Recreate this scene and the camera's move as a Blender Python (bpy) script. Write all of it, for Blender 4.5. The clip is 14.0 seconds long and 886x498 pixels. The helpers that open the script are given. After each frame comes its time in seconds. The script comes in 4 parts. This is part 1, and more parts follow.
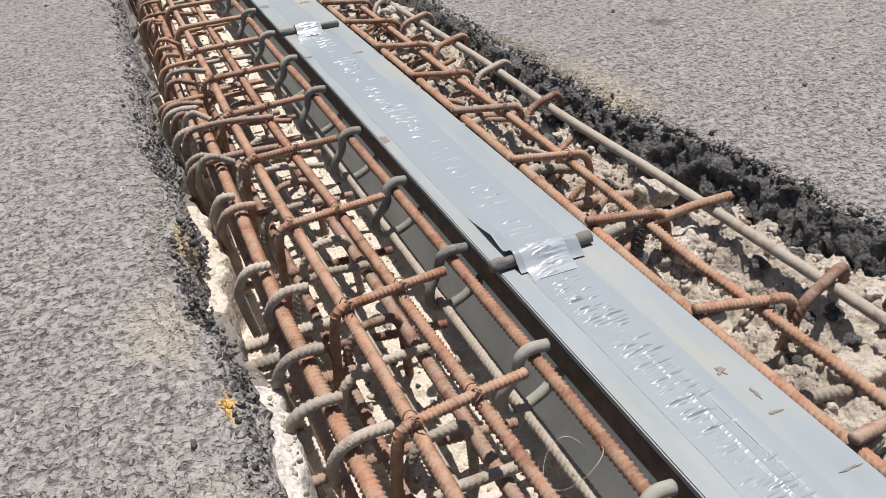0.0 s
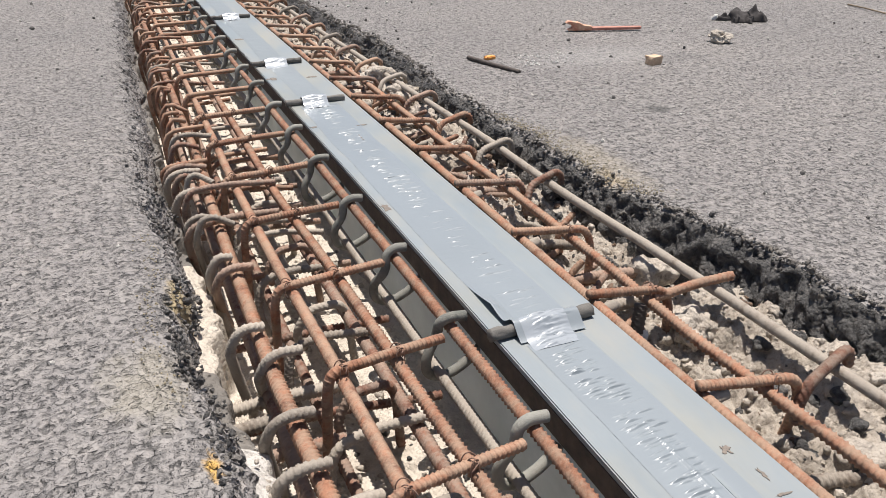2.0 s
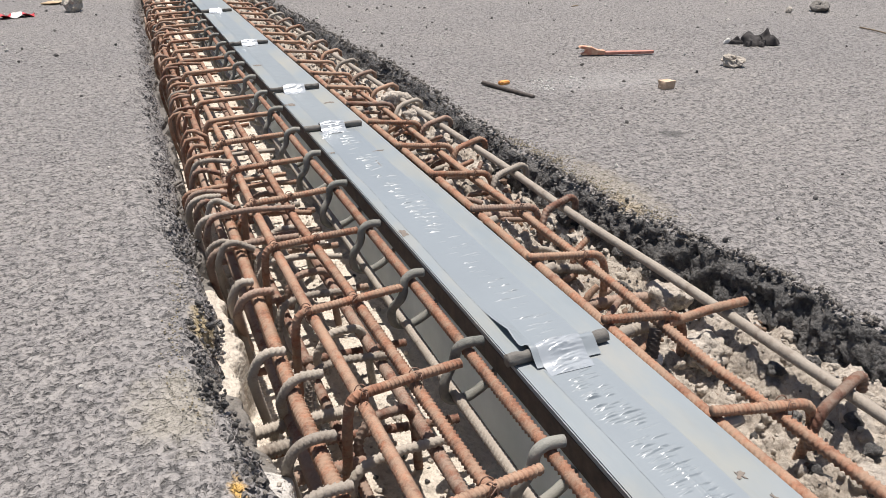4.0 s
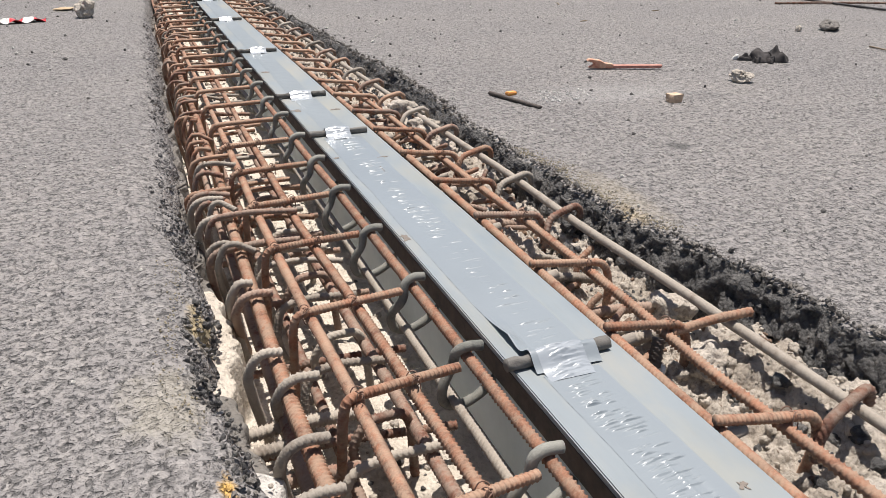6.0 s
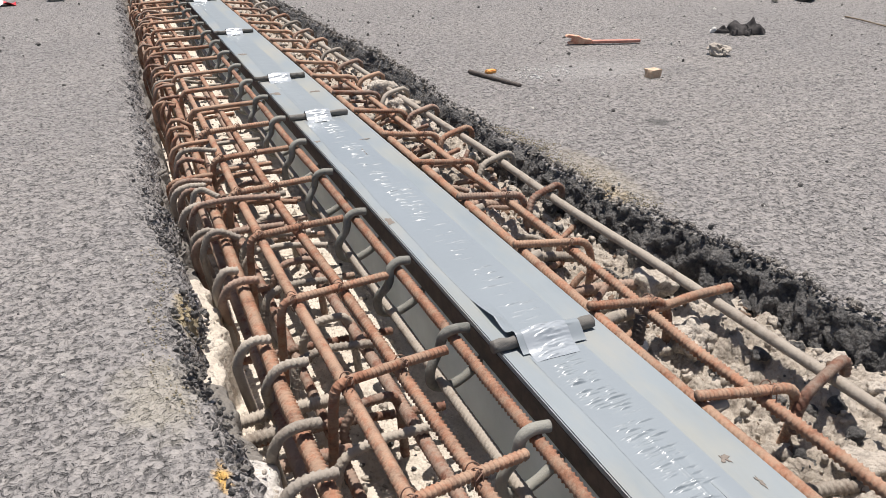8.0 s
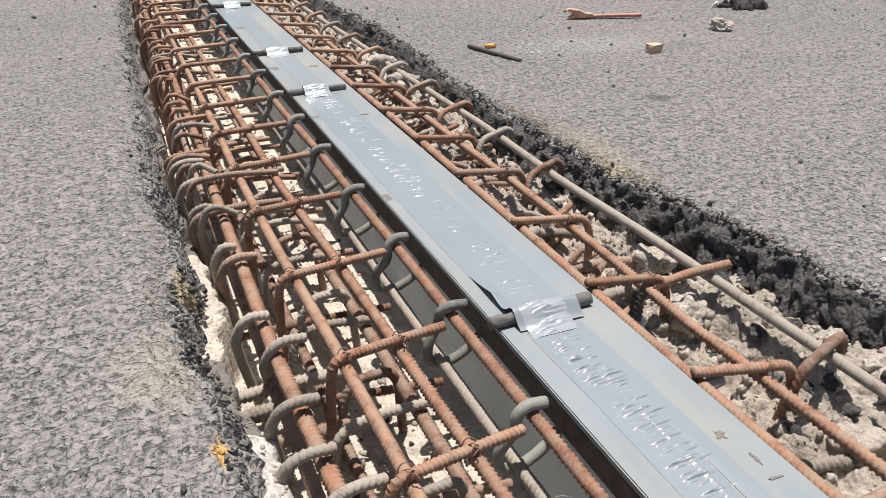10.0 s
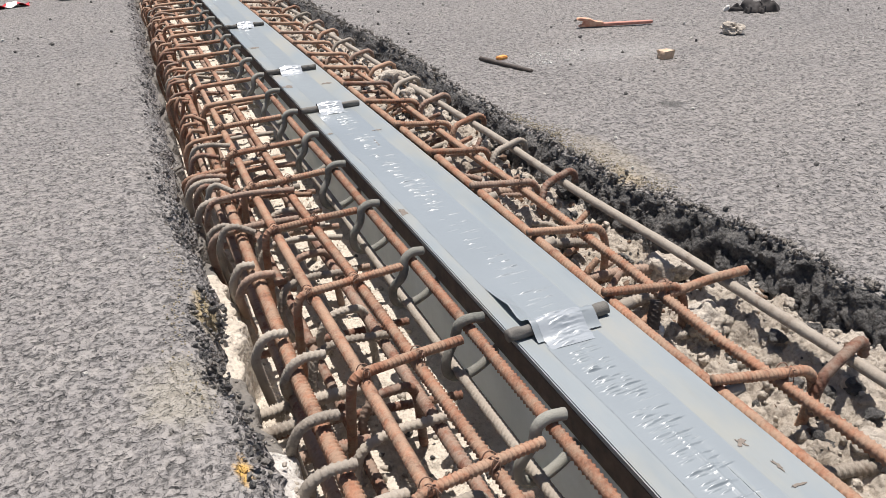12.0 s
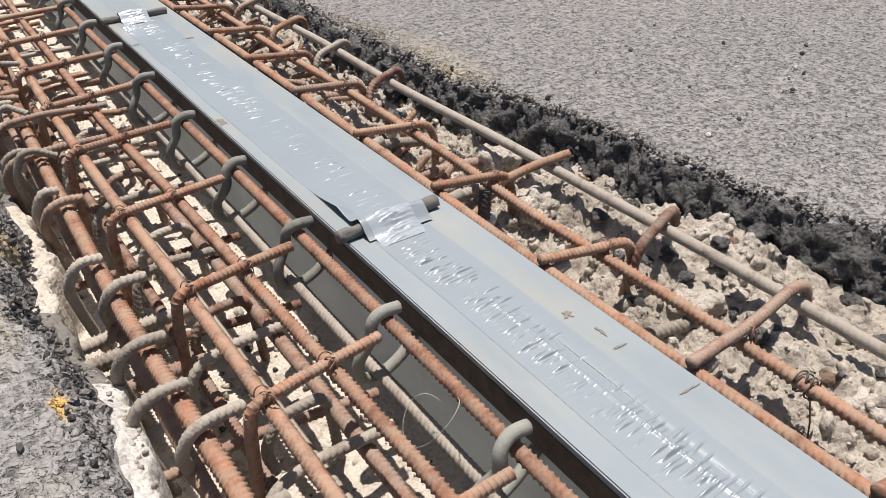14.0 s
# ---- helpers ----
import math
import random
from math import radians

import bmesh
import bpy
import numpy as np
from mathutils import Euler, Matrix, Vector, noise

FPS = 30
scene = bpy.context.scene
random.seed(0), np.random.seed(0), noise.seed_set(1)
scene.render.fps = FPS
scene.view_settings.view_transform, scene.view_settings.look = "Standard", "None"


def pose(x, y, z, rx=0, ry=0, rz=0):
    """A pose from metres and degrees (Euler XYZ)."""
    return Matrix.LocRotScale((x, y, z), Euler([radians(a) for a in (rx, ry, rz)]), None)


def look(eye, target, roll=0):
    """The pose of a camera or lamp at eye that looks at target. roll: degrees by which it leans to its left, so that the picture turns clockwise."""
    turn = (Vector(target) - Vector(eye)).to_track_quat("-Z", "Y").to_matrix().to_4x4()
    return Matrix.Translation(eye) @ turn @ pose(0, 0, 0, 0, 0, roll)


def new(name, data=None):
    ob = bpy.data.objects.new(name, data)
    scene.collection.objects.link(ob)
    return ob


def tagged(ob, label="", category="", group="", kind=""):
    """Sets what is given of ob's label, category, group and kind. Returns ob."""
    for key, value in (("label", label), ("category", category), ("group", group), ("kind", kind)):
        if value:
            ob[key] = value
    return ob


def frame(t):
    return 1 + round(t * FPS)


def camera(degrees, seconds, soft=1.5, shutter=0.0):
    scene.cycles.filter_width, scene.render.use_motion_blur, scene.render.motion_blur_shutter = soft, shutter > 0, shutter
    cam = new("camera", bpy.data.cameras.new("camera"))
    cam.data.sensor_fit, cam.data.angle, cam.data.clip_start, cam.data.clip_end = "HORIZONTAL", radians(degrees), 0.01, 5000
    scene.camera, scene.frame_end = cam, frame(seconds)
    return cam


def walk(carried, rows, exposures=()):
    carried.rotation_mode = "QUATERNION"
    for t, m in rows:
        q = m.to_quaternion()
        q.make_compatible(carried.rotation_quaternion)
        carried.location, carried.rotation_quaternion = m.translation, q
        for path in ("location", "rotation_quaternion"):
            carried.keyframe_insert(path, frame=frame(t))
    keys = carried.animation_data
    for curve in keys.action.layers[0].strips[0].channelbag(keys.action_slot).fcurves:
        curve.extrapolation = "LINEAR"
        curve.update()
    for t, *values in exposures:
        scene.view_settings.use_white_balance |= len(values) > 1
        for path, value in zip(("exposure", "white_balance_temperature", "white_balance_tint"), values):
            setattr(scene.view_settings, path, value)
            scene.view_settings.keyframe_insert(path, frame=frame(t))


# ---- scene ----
cam = camera(59.3, 14.0, soft=0.6)
PATH = [
    (0, (-0.506, 0.548, 0.633), (0.123, 2.117, -0.437), -3.0),
    (0.5, (-0.525, 0.559, 0.616), (0.211, 2.141, -0.362), -0.4),
    (1, (-0.532, 0.56, 0.61), (0.159, 2.194, -0.314), -0.8),
    (1.5, (-0.525, 0.56, 0.601), (0.155, 2.21, -0.301), -0.5),
    (2, (-0.518, 0.553, 0.604), (0.175, 2.208, -0.279), -0.2),
    (2.5, (-0.527, 0.544, 0.614), (0.138, 2.225, -0.241), -0.6),
    (3, (-0.538, 0.538, 0.629), (0.131, 2.214, -0.234), -1.3),
    (5.5, (-0.519, 0.54, 0.606), (0.152, 2.249, -0.187), 0.5),
    (6, (-0.522, 0.542, 0.6), (0.141, 2.251, -0.202), 0.3),
    (6.5, (-0.523, 0.542, 0.602), (0.163, 2.248, -0.185), 0.8),
    (7, (-0.525, 0.541, 0.606), (0.161, 2.239, -0.197), 0.7),
    (7.5, (-0.524, 0.536, 0.609), (0.176, 2.249, -0.151), 0.8),
    (8, (-0.527, 0.537, 0.617), (0.167, 2.205, -0.241), -0.5),
    (10.5, (-0.523, 0.539, 0.617), (0.16, 2.176, -0.308), -0.3),
    (11, (-0.523, 0.54, 0.617), (0.167, 2.164, -0.323), -0.4),
    (11.5, (-0.514, 0.537, 0.619), (0.196, 2.152, -0.324), -1.2),
    (12, (-0.521, 0.533, 0.624), (0.125, 2.205, -0.264), -2.6),
    (12.5, (-0.522, 0.528, 0.624), (0.149, 2.244, -0.153), -2.3),
    (13, (-0.522, 0.534, 0.619), (0.19, 2.194, -0.24), -1.2),
    (13.5, (-0.505, 0.532, 0.614), (0.272, 2.159, -0.252), -0.0),
    (14, (-0.488, 0.528, 0.587), (0.438, 1.93, -0.498), -1.5),
]
walk(cam, [(t, look(eye, target, roll)) for t, eye, target, roll in PATH])

# ---- world and sun ----
SUN_FROM = Vector((0.1, 0.14, 1.0)).normalized()
world = bpy.data.worlds.new("sky")
world.use_nodes = True
scene.world = world
sky = world.node_tree.nodes.new("ShaderNodeTexSky")
sky.sky_type = "NISHITA"
sky.sun_disc = False
sky.sun_elevation = math.asin(SUN_FROM.z)
sky.sun_rotation = math.atan2(SUN_FROM.x, SUN_FROM.y)
sky.air_density, sky.dust_density = 1.0, 1.6
world.node_tree.links.new(sky.outputs[0], world.node_tree.nodes["Background"].inputs[0])
world.node_tree.nodes["Background"].inputs[1].default_value = 0.06
sun = new("sun", bpy.data.lights.new("sun", "SUN"))
sun.data.energy, sun.data.angle, sun.data.color = 4.6, radians(0.53), (1.0, 0.94, 0.88)
sun.matrix_world = look(SUN_FROM * 20, (0, 0, 0))
scene.view_settings.exposure = 0.5


# ---- materials ----
def ramp(nt, src, stops):
    n = nt.nodes.new("ShaderNodeValToRGB")
    el = n.color_ramp.elements
    while len(el) < len(stops):
        el.new(0.5)
    for e, (p, c) in zip(el, stops):
        e.position, e.color = p, (*c, 1) if len(c) == 3 else c
    nt.links.new(src, n.inputs[0])
    return n.outputs[0]


def tex(nt, kind, scale, detail=4.0, rough=0.6, coords=None, feature=None, stretch=None):
    n = nt.nodes.new({"noise": "ShaderNodeTexNoise", "voronoi": "ShaderNodeTexVoronoi"}[kind])
    n.inputs["Scale"].default_value = scale
    if kind == "noise":
        n.inputs["Detail"].default_value = detail
        n.inputs["Roughness"].default_value = rough
    elif feature:
        n.feature = feature
    src = coords
    if stretch:
        m = nt.nodes.new("ShaderNodeMapping")
        m.inputs["Scale"].default_value = stretch
        nt.links.new(coords, m.inputs["Vector"])
        src = m.outputs[0]
    nt.links.new(src, n.inputs["Vector"])
    return n


def mix(nt, fac, a, b, how="MIX"):
    n = nt.nodes.new("ShaderNodeMix")
    n.data_type, n.blend_type = "RGBA", how
    for sock, v in ((n.inputs[0], fac), (n.inputs[6], a), (n.inputs[7], b)):
        if isinstance(v, (float, int)):
            sock.default_value = v
        elif isinstance(v, tuple):
            sock.default_value = (*v, 1)
        else:
            nt.links.new(v, sock)
    return n.outputs[2]


def maths(nt, op, a, b):
    n = nt.nodes.new("ShaderNodeMath")
    n.operation = op
    for sock, v in ((n.inputs[0], a), (n.inputs[1], b)):
        if isinstance(v, (float, int)):
            sock.default_value = v
        else:
            nt.links.new(v, sock)
    return n.outputs[0]


def bump(nt, height, strength, distance, normal=None):
    n = nt.nodes.new("ShaderNodeBump")
    n.inputs["Strength"].default_value, n.inputs["Distance"].default_value = strength, distance
    nt.links.new(height, n.inputs["Height"])
    if normal is not None:
        nt.links.new(normal, n.inputs["Normal"])
    return n.outputs[0]


def material(name):
    m = bpy.data.materials.new(name)
    m.use_nodes = True
    nt = m.node_tree
    b = nt.nodes["Principled BSDF"]
    geo = nt.nodes.new("ShaderNodeNewGeometry")
    return m, nt, b, geo.outputs["Position"]


def spot(nt, p, x, y, rx, ry, ragged):
    """A ragged stain on the ground: 1 inside, 0 outside."""
    a = nt.nodes.new("ShaderNodeVectorMath")
    a.operation = "SUBTRACT"
    nt.links.new(p, a.inputs[0])
    a.inputs[1].default_value = (x, y, 0)
    m = nt.nodes.new("ShaderNodeVectorMath")
    m.operation = "MULTIPLY"
    nt.links.new(a.outputs[0], m.inputs[0])
    m.inputs[1].default_value = (1 / rx, 1 / ry, 0)
    ln = nt.nodes.new("ShaderNodeVectorMath")
    ln.operation = "LENGTH"
    nt.links.new(m.outputs[0], ln.inputs[0])
    d = maths(nt, "ADD", maths(nt, "MULTIPLY", ln.outputs["Value"], 0.5), maths(nt, "MULTIPLY", ragged, 0.9))
    return ramp(nt, d, [(0.62, (1, 1, 1)), (0.95, (0, 0, 0))])


def asphalt_material():
    m, nt, b, p = material("worn_asphalt")
    warp = tex(nt, "noise", 45, 3, 0.6, p)
    shift = nt.nodes.new("ShaderNodeVectorMath")
    shift.operation = "MULTIPLY_ADD"
    shift.inputs[1].default_value = (0.011, 0.011, 0.011)
    nt.links.new(warp.outputs["Color"], shift.inputs[0])
    nt.links.new(p, shift.inputs[2])
    q = shift.outputs[0]
    stones = tex(nt, "voronoi", 82, coords=q)
    joints = tex(nt, "voronoi", 82, coords=q, feature="DISTANCE_TO_EDGE")
    coarse = tex(nt, "noise", 62, 3, 0.6, p)
    fine = tex(nt, "noise", 300, 3, 0.7, p)
    big = tex(nt, "noise", 1.1, 6, 0.62, p)
    mid = tex(nt, "noise", 9, 5, 0.65, p)
    blotches = tex(nt, "noise", 27, 4, 0.7, p)
    body = ramp(nt, big.outputs[0], [(0.3, (0.216, 0.202, 0.197)), (0.5, (0.266, 0.246, 0.234)), (0.7, (0.335, 0.306, 0.28))])
    body = mix(nt, ramp(nt, mid.outputs[0], [(0.38, (0, 0, 0)), (0.72, (0.7, 0.7, 0.7))]), body, (0.305, 0.285, 0.265))
    stone = ramp(nt, stones.outputs["Color"], [(0.1, (0.195, 0.185, 0.182)), (0.5, (0.265, 0.248, 0.239)), (0.9, (0.345, 0.32, 0.3))])
    body = mix(nt, 0.45, body, stone)
    # crevices between stones, open where binder is worn, their shade painted as colour
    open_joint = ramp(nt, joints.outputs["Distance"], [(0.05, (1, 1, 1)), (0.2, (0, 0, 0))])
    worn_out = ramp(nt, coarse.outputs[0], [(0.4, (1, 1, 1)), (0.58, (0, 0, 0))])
    crack_shade = maths(nt, "MULTIPLY", open_joint, worn_out)
    body = mix(nt, maths(nt, "MULTIPLY", crack_shade, 0.78), body, (0.05, 0.047, 0.046))
    # shade of the low spots painted in as near black
    pit_shade = ramp(nt, coarse.outputs[0], [(0.32, (1, 1, 1)), (0.4, (0, 0, 0))])
    body = mix(nt, maths(nt, "MULTIPLY", pit_shade, 0.74), body, (0.06, 0.056, 0.054))
    # darker patches a hand's width across, and paler scuffs
    dark_blotches = ramp(nt, blotches.outputs[0], [(0.31, (1, 1, 1)), (0.41, (0, 0, 0))])
    body = mix(nt, maths(nt, "MULTIPLY", dark_blotches, 0.7), body, (0.085, 0.08, 0.077))
    scuffs = ramp(nt, blotches.outputs[0], [(0.56, (0, 0, 0)), (0.68, (1, 1, 1))])
    body = mix(nt, maths(nt, "MULTIPLY", scuffs, 0.42), body, (0.375, 0.347, 0.32))
    specks = ramp(nt, fine.outputs[0], [(0.66, (0, 0, 0)), (0.74, (1, 1, 1))])
    body = mix(nt, maths(nt, "MULTIPLY", specks, 0.5), body, (0.46, 0.435, 0.395))
    # ochre dust along the cuts, an oily patch, a splash of yellow marking paint
    rag = blotches.outputs[0]
    for x, y, rx, ry, amount, tone in ((0.47, 1.98, 0.06, 0.26, 0.4, (0.36, 0.31, 0.225)), (0.425, 1.87, 0.03, 0.08, 0.5, (0.44, 0.34, 0.19)), (-0.49, 1.73, 0.022, 0.08, 0.7, (0.4, 0.31, 0.16)), (-0.55, 1.47, 0.07, 0.12, 0.5, (0.38, 0.345, 0.275)), (-0.53, 1.1, 0.05, 0.12, 0.4, (0.36, 0.335, 0.275)), (0.845, 2.26, 0.05, 0.05, 0.7, (0.07, 0.067, 0.064)), (1.05, 2.9, 0.35, 0.2, 0.25, (0.42, 0.41, 0.4)), (1.3, 2.75, 0.16, 0.09, 0.35, (0.13, 0.125, 0.125))):
        body = mix(nt, maths(nt, "MULTIPLY", spot(nt, p, x, y, rx, ry, rag), amount), body, tone)
    splash = maths(nt, "MULTIPLY", spot(nt, p, -0.496, 1.29, 0.013, 0.03, coarse.outputs[0]), 0.9)
    body = mix(nt, splash, body, (0.62, 0.37, 0.09))
    nt.links.new(body, b.inputs["Base Color"])
    b.inputs["Roughness"].default_value = 0.75
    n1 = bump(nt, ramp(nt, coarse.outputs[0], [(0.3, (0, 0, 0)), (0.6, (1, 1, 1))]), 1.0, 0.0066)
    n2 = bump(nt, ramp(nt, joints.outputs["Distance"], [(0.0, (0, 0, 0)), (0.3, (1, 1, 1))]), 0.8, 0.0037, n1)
    n3 = bump(nt, fine.outputs[0], 0.5, 0.0012, n2)
    nt.links.new(bump(nt, mid.outputs[0], 0.6, 0.012, n3), b.inputs["Normal"])
    return m


def broken_asphalt_material():
    m, nt, b, p = material("broken_asphalt")
    v = tex(nt, "voronoi", 130, coords=p)
    n = tex(nt, "noise", 30, 6, 0.75, p)
    # high spots of the relief coloured grey, as tops that catch the light
    c = ramp(nt, n.outputs[0], [(0.32, (0.028, 0.027, 0.028)), (0.5, (0.078, 0.074, 0.071)), (0.66, (0.22, 0.205, 0.188))])
    c = mix(nt, 0.35, c, ramp(nt, v.outputs["Color"], [(0.2, (0.03, 0.03, 0.031)), (0.8, (0.2, 0.19, 0.18))]))
    nt.links.new(c, b.inputs["Base Color"])
    b.inputs["Roughness"].default_value = 0.6
    g = tex(nt, "noise", 150, 5, 0.75, p)
    h = ramp(nt, v.outputs["Distance"], [(0.0, (1, 1, 1)), (0.7, (0, 0, 0))])
    n0 = bump(nt, h, 1.0, 0.005)
    n1 = bump(nt, g.outputs[0], 1.0, 0.005, n0)
    nt.links.new(bump(nt, n.outputs[0], 0.8, 0.012, n1), b.inputs["Normal"])
    return m


def concrete_material(name, pale, dark, dirt_and_low_spots=0.45):
    m, nt, b, p = material(name)
    n = tex(nt, "noise", 9, 6, 0.65, p)
    f = tex(nt, "noise", 70, 6, 0.72, p)
    g = tex(nt, "noise", 260, 4, 0.7, p)
    v = tex(nt, "voronoi", 95, coords=p)
    c = mix(nt, ramp(nt, n.outputs[0], [(0.35, (0, 0, 0)), (0.7, (1, 1, 1))]), pale, dark)
    c = mix(nt, maths(nt, "MULTIPLY", ramp(nt, f.outputs[0], [(0.5, (0, 0, 0)), (0.66, (1, 1, 1))]), dirt_and_low_spots), c, (0.16, 0.13, 0.1))
    # fine low parts of the relief are coloured darker too
    c = mix(nt, maths(nt, "MULTIPLY", ramp(nt, g.outputs[0], [(0.34, (1, 1, 1)), (0.44, (0, 0, 0))]), dirt_and_low_spots), c, (0.12, 0.1, 0.085))
    nt.links.new(c, b.inputs["Base Color"])
    b.inputs["Roughness"].default_value = 0.92
    h = ramp(nt, v.outputs["Distance"], [(0.0, (1, 1, 1)), (0.7, (0, 0, 0))])
    n1 = bump(nt, h, 0.7, 0.005)
    n2 = bump(nt, f.outputs[0], 0.9, 0.008, n1)
    nt.links.new(bump(nt, g.outputs[0], 0.6, 0.002, n2), b.inputs["Normal"])
    return m


def rust_material(name, light, mid_c, dark, dust, dust_amount):
    m, nt, b, p = material(name)
    info = nt.nodes.new("ShaderNodeObjectInfo")
    n = tex(nt, "noise", 34, 6, 0.75, p)
    f = tex(nt, "noise", 260, 4, 0.75, p)
    d = tex(nt, "noise", 38, 6, 0.7, p)
    c = ramp(nt, n.outputs[0], [(0.34, dark), (0.49, mid_c), (0.64, light)])
    c = mix(nt, maths(nt, "MULTIPLY", f.outputs[0], 0.5), c, mid_c)
    lo = maths(nt, "SUBTRACT", d.outputs[0], maths(nt, "MULTIPLY", info.outputs["Random"], 0.12))
    c = mix(nt, maths(nt, "MULTIPLY", ramp(nt, lo, [(dust_amount, (1, 1, 1)), (dust_amount + 0.16, (0, 0, 0))]), 0.7), c, dust)
    hsv = nt.nodes.new("ShaderNodeHueSaturation")
    nt.links.new(c, hsv.inputs["Color"])
    nt.links.new(maths(nt, "ADD", 0.8, maths(nt, "MULTIPLY", info.outputs["Random"], 0.4)), hsv.inputs["Value"])
    nt.links.new(hsv.outputs[0], b.inputs["Base Color"])
    b.inputs["Roughness"].default_value = 0.8
    b.inputs["Metallic"].default_value = 0.0
    nt.links.new(bump(nt, f.outputs[0], 0.7, 0.0014), b.inputs["Normal"])
    return m


def painted_steel_material():
    m, nt, b, p = material("grey_primed_steel")
    n = tex(nt, "noise", 6, 6, 0.6, p, stretch=(1.0, 0.35, 1.0))
    f = tex(nt, "noise", 120, 4, 0.6, p, stretch=(1.0, 0.15, 1.0))
    r = tex(nt, "noise", 17, 6, 0.75, p)
    c = ramp(nt, n.outputs[0], [(0.3, (0.2, 0.232, 0.254)), (0.52, (0.236, 0.264, 0.28)), (0.7, (0.29, 0.288, 0.266))])
    c = mix(nt, maths(nt, "MULTIPLY", ramp(nt, f.outputs[0], [(0.55, (0, 0, 0)), (0.75, (1, 1, 1))]), 0.25), c, (0.22, 0.22, 0.21))
    c = mix(nt, maths(nt, "MULTIPLY", ramp(nt, r.outputs[0], [(0.68, (0, 0, 0)), (0.76, (1, 1, 1))]), 0.7), c, (0.23, 0.16, 0.11))
    st = tex(nt, "noise", 3.2, 5, 0.6, p, stretch=(2.2, 0.8, 1.0))
    c = mix(nt, maths(nt, "MULTIPLY", ramp(nt, st.outputs[0], [(0.45, (0, 0, 0)), (0.66, (1, 1, 1))]), 0.55), c, (0.31, 0.296, 0.245))
    nt.links.new(c, b.inputs["Base Color"])
    b.inputs["Metallic"].default_value = 0.0
    b.inputs["Specular IOR Level"].default_value = 0.35
    nt.links.new(ramp(nt, n.outputs[0], [(0.3, (0.42, 0.42, 0.42)), (0.7, (0.6, 0.6, 0.6))]), b.inputs["Roughness"])
    nt.links.new(bump(nt, f.outputs[0], 0.15, 0.001), b.inputs["Normal"])
    return m


def duct_tape_material(name, tone, rough):
    m, nt, b, p = material(name)
    n = tex(nt, "noise", 7, 5, 0.6, p, stretch=(1.0, 0.4, 1.0))
    w = tex(nt, "noise", 60, 3, 0.5, p, stretch=(0.35, 1.6, 1.0))
    c = mix(nt, n.outputs[0], tone, tuple(0.82 * k for k in tone))
    nt.links.new(c, b.inputs["Base Color"])
    b.inputs["Metallic"].default_value = 0.08
    b.inputs["Roughness"].default_value = rough
    nt.links.new(bump(nt, w.outputs[0], 0.25, 0.002), b.inputs["Normal"])
    return m


def plain_material(name, a, c2, rough=0.8, scale=25, metal=0.0):
    m, nt, b, p = material(name)
    n = tex(nt, "noise", scale, 5, 0.65, p)
    nt.links.new(ramp(nt, n.outputs[0], [(0.35, a), (0.68, c2)]), b.inputs["Base Color"])
    b.inputs["Roughness"].default_value, b.inputs["Metallic"].default_value = rough, metal
    nt.links.new(bump(nt, n.outputs[0], 0.35, 0.004), b.inputs["Normal"])
    return m


ASPHALT = asphalt_material()
BROKEN = broken_asphalt_material()
CONCRETE = concrete_material("chipped_pale_concrete", (0.68, 0.61, 0.52), (0.54, 0.475, 0.395), 0.28)
ROUGH = concrete_material("rough_grey_concrete", (0.54, 0.48, 0.41), (0.35, 0.3, 0.245), 0.48)
RUBBLE = concrete_material("concrete_rubble", (0.58, 0.52, 0.45), (0.4, 0.345, 0.285), 0.42)
BROWN_DIRT = concrete_material("rust_stained_rubble", (0.26, 0.17, 0.115), (0.15, 0.1, 0.075), 0.4)
WHITE_EDGE = concrete_material("white_concrete_edge", (0.72, 0.69, 0.65), (0.55, 0.51, 0.46), 0.45)
GREY_LUMP = concrete_material("grey_asphalt_lump", (0.235, 0.217, 0.195), (0.15, 0.139, 0.127), 0.35)
RUST = rust_material("orange_rust", (0.41, 0.207, 0.126), (0.275, 0.127, 0.074), (0.105, 0.052, 0.036), (0.335, 0.238, 0.168), 0.39)
RUST_DARK = rust_material("brown_rust", (0.29, 0.142, 0.09), (0.19, 0.085, 0.054), (0.085, 0.042, 0.03), (0.3, 0.235, 0.185), 0.42)
CEMENTED = rust_material("cement_coated_steel", (0.31, 0.265, 0.215), (0.22, 0.178, 0.14), (0.115, 0.075, 0.052), (0.36, 0.32, 0.27), 0.48)
LOOP_STEEL = rust_material("dull_grey_steel", (0.2, 0.2, 0.175), (0.14, 0.145, 0.128), (0.075, 0.072, 0.06), (0.26, 0.25, 0.22), 0.45)
PAINT = painted_steel_material()
DARK_STEEL = plain_material("dark_steel_web", (0.5, 0.58, 0.6), (0.6, 0.68, 0.7), 0.6, 9)
# rust brown taken near black: it carries the shade under the flange
EDGE_STEEL = plain_material("rusty_shaded_edge", (0.05, 0.042, 0.036), (0.11, 0.08, 0.06), 0.75, 40)
TAPE = duct_tape_material("silver_duct_tape", (0.275, 0.306, 0.328), 0.3)
TAPE_DULL = duct_tape_material("dull_duct_tape", (0.25, 0.278, 0.295), 0.5)
TAPE_BRIGHT = duct_tape_material("bright_duct_tape", (0.36, 0.39, 0.42), 0.25)
WIRE = plain_material("rusty_wire", (0.16, 0.09, 0.06), (0.24, 0.15, 0.11), 0.7, 80)


# ---- mesh helpers ----
M32 = np.uint64(0xFFFFFFFF)


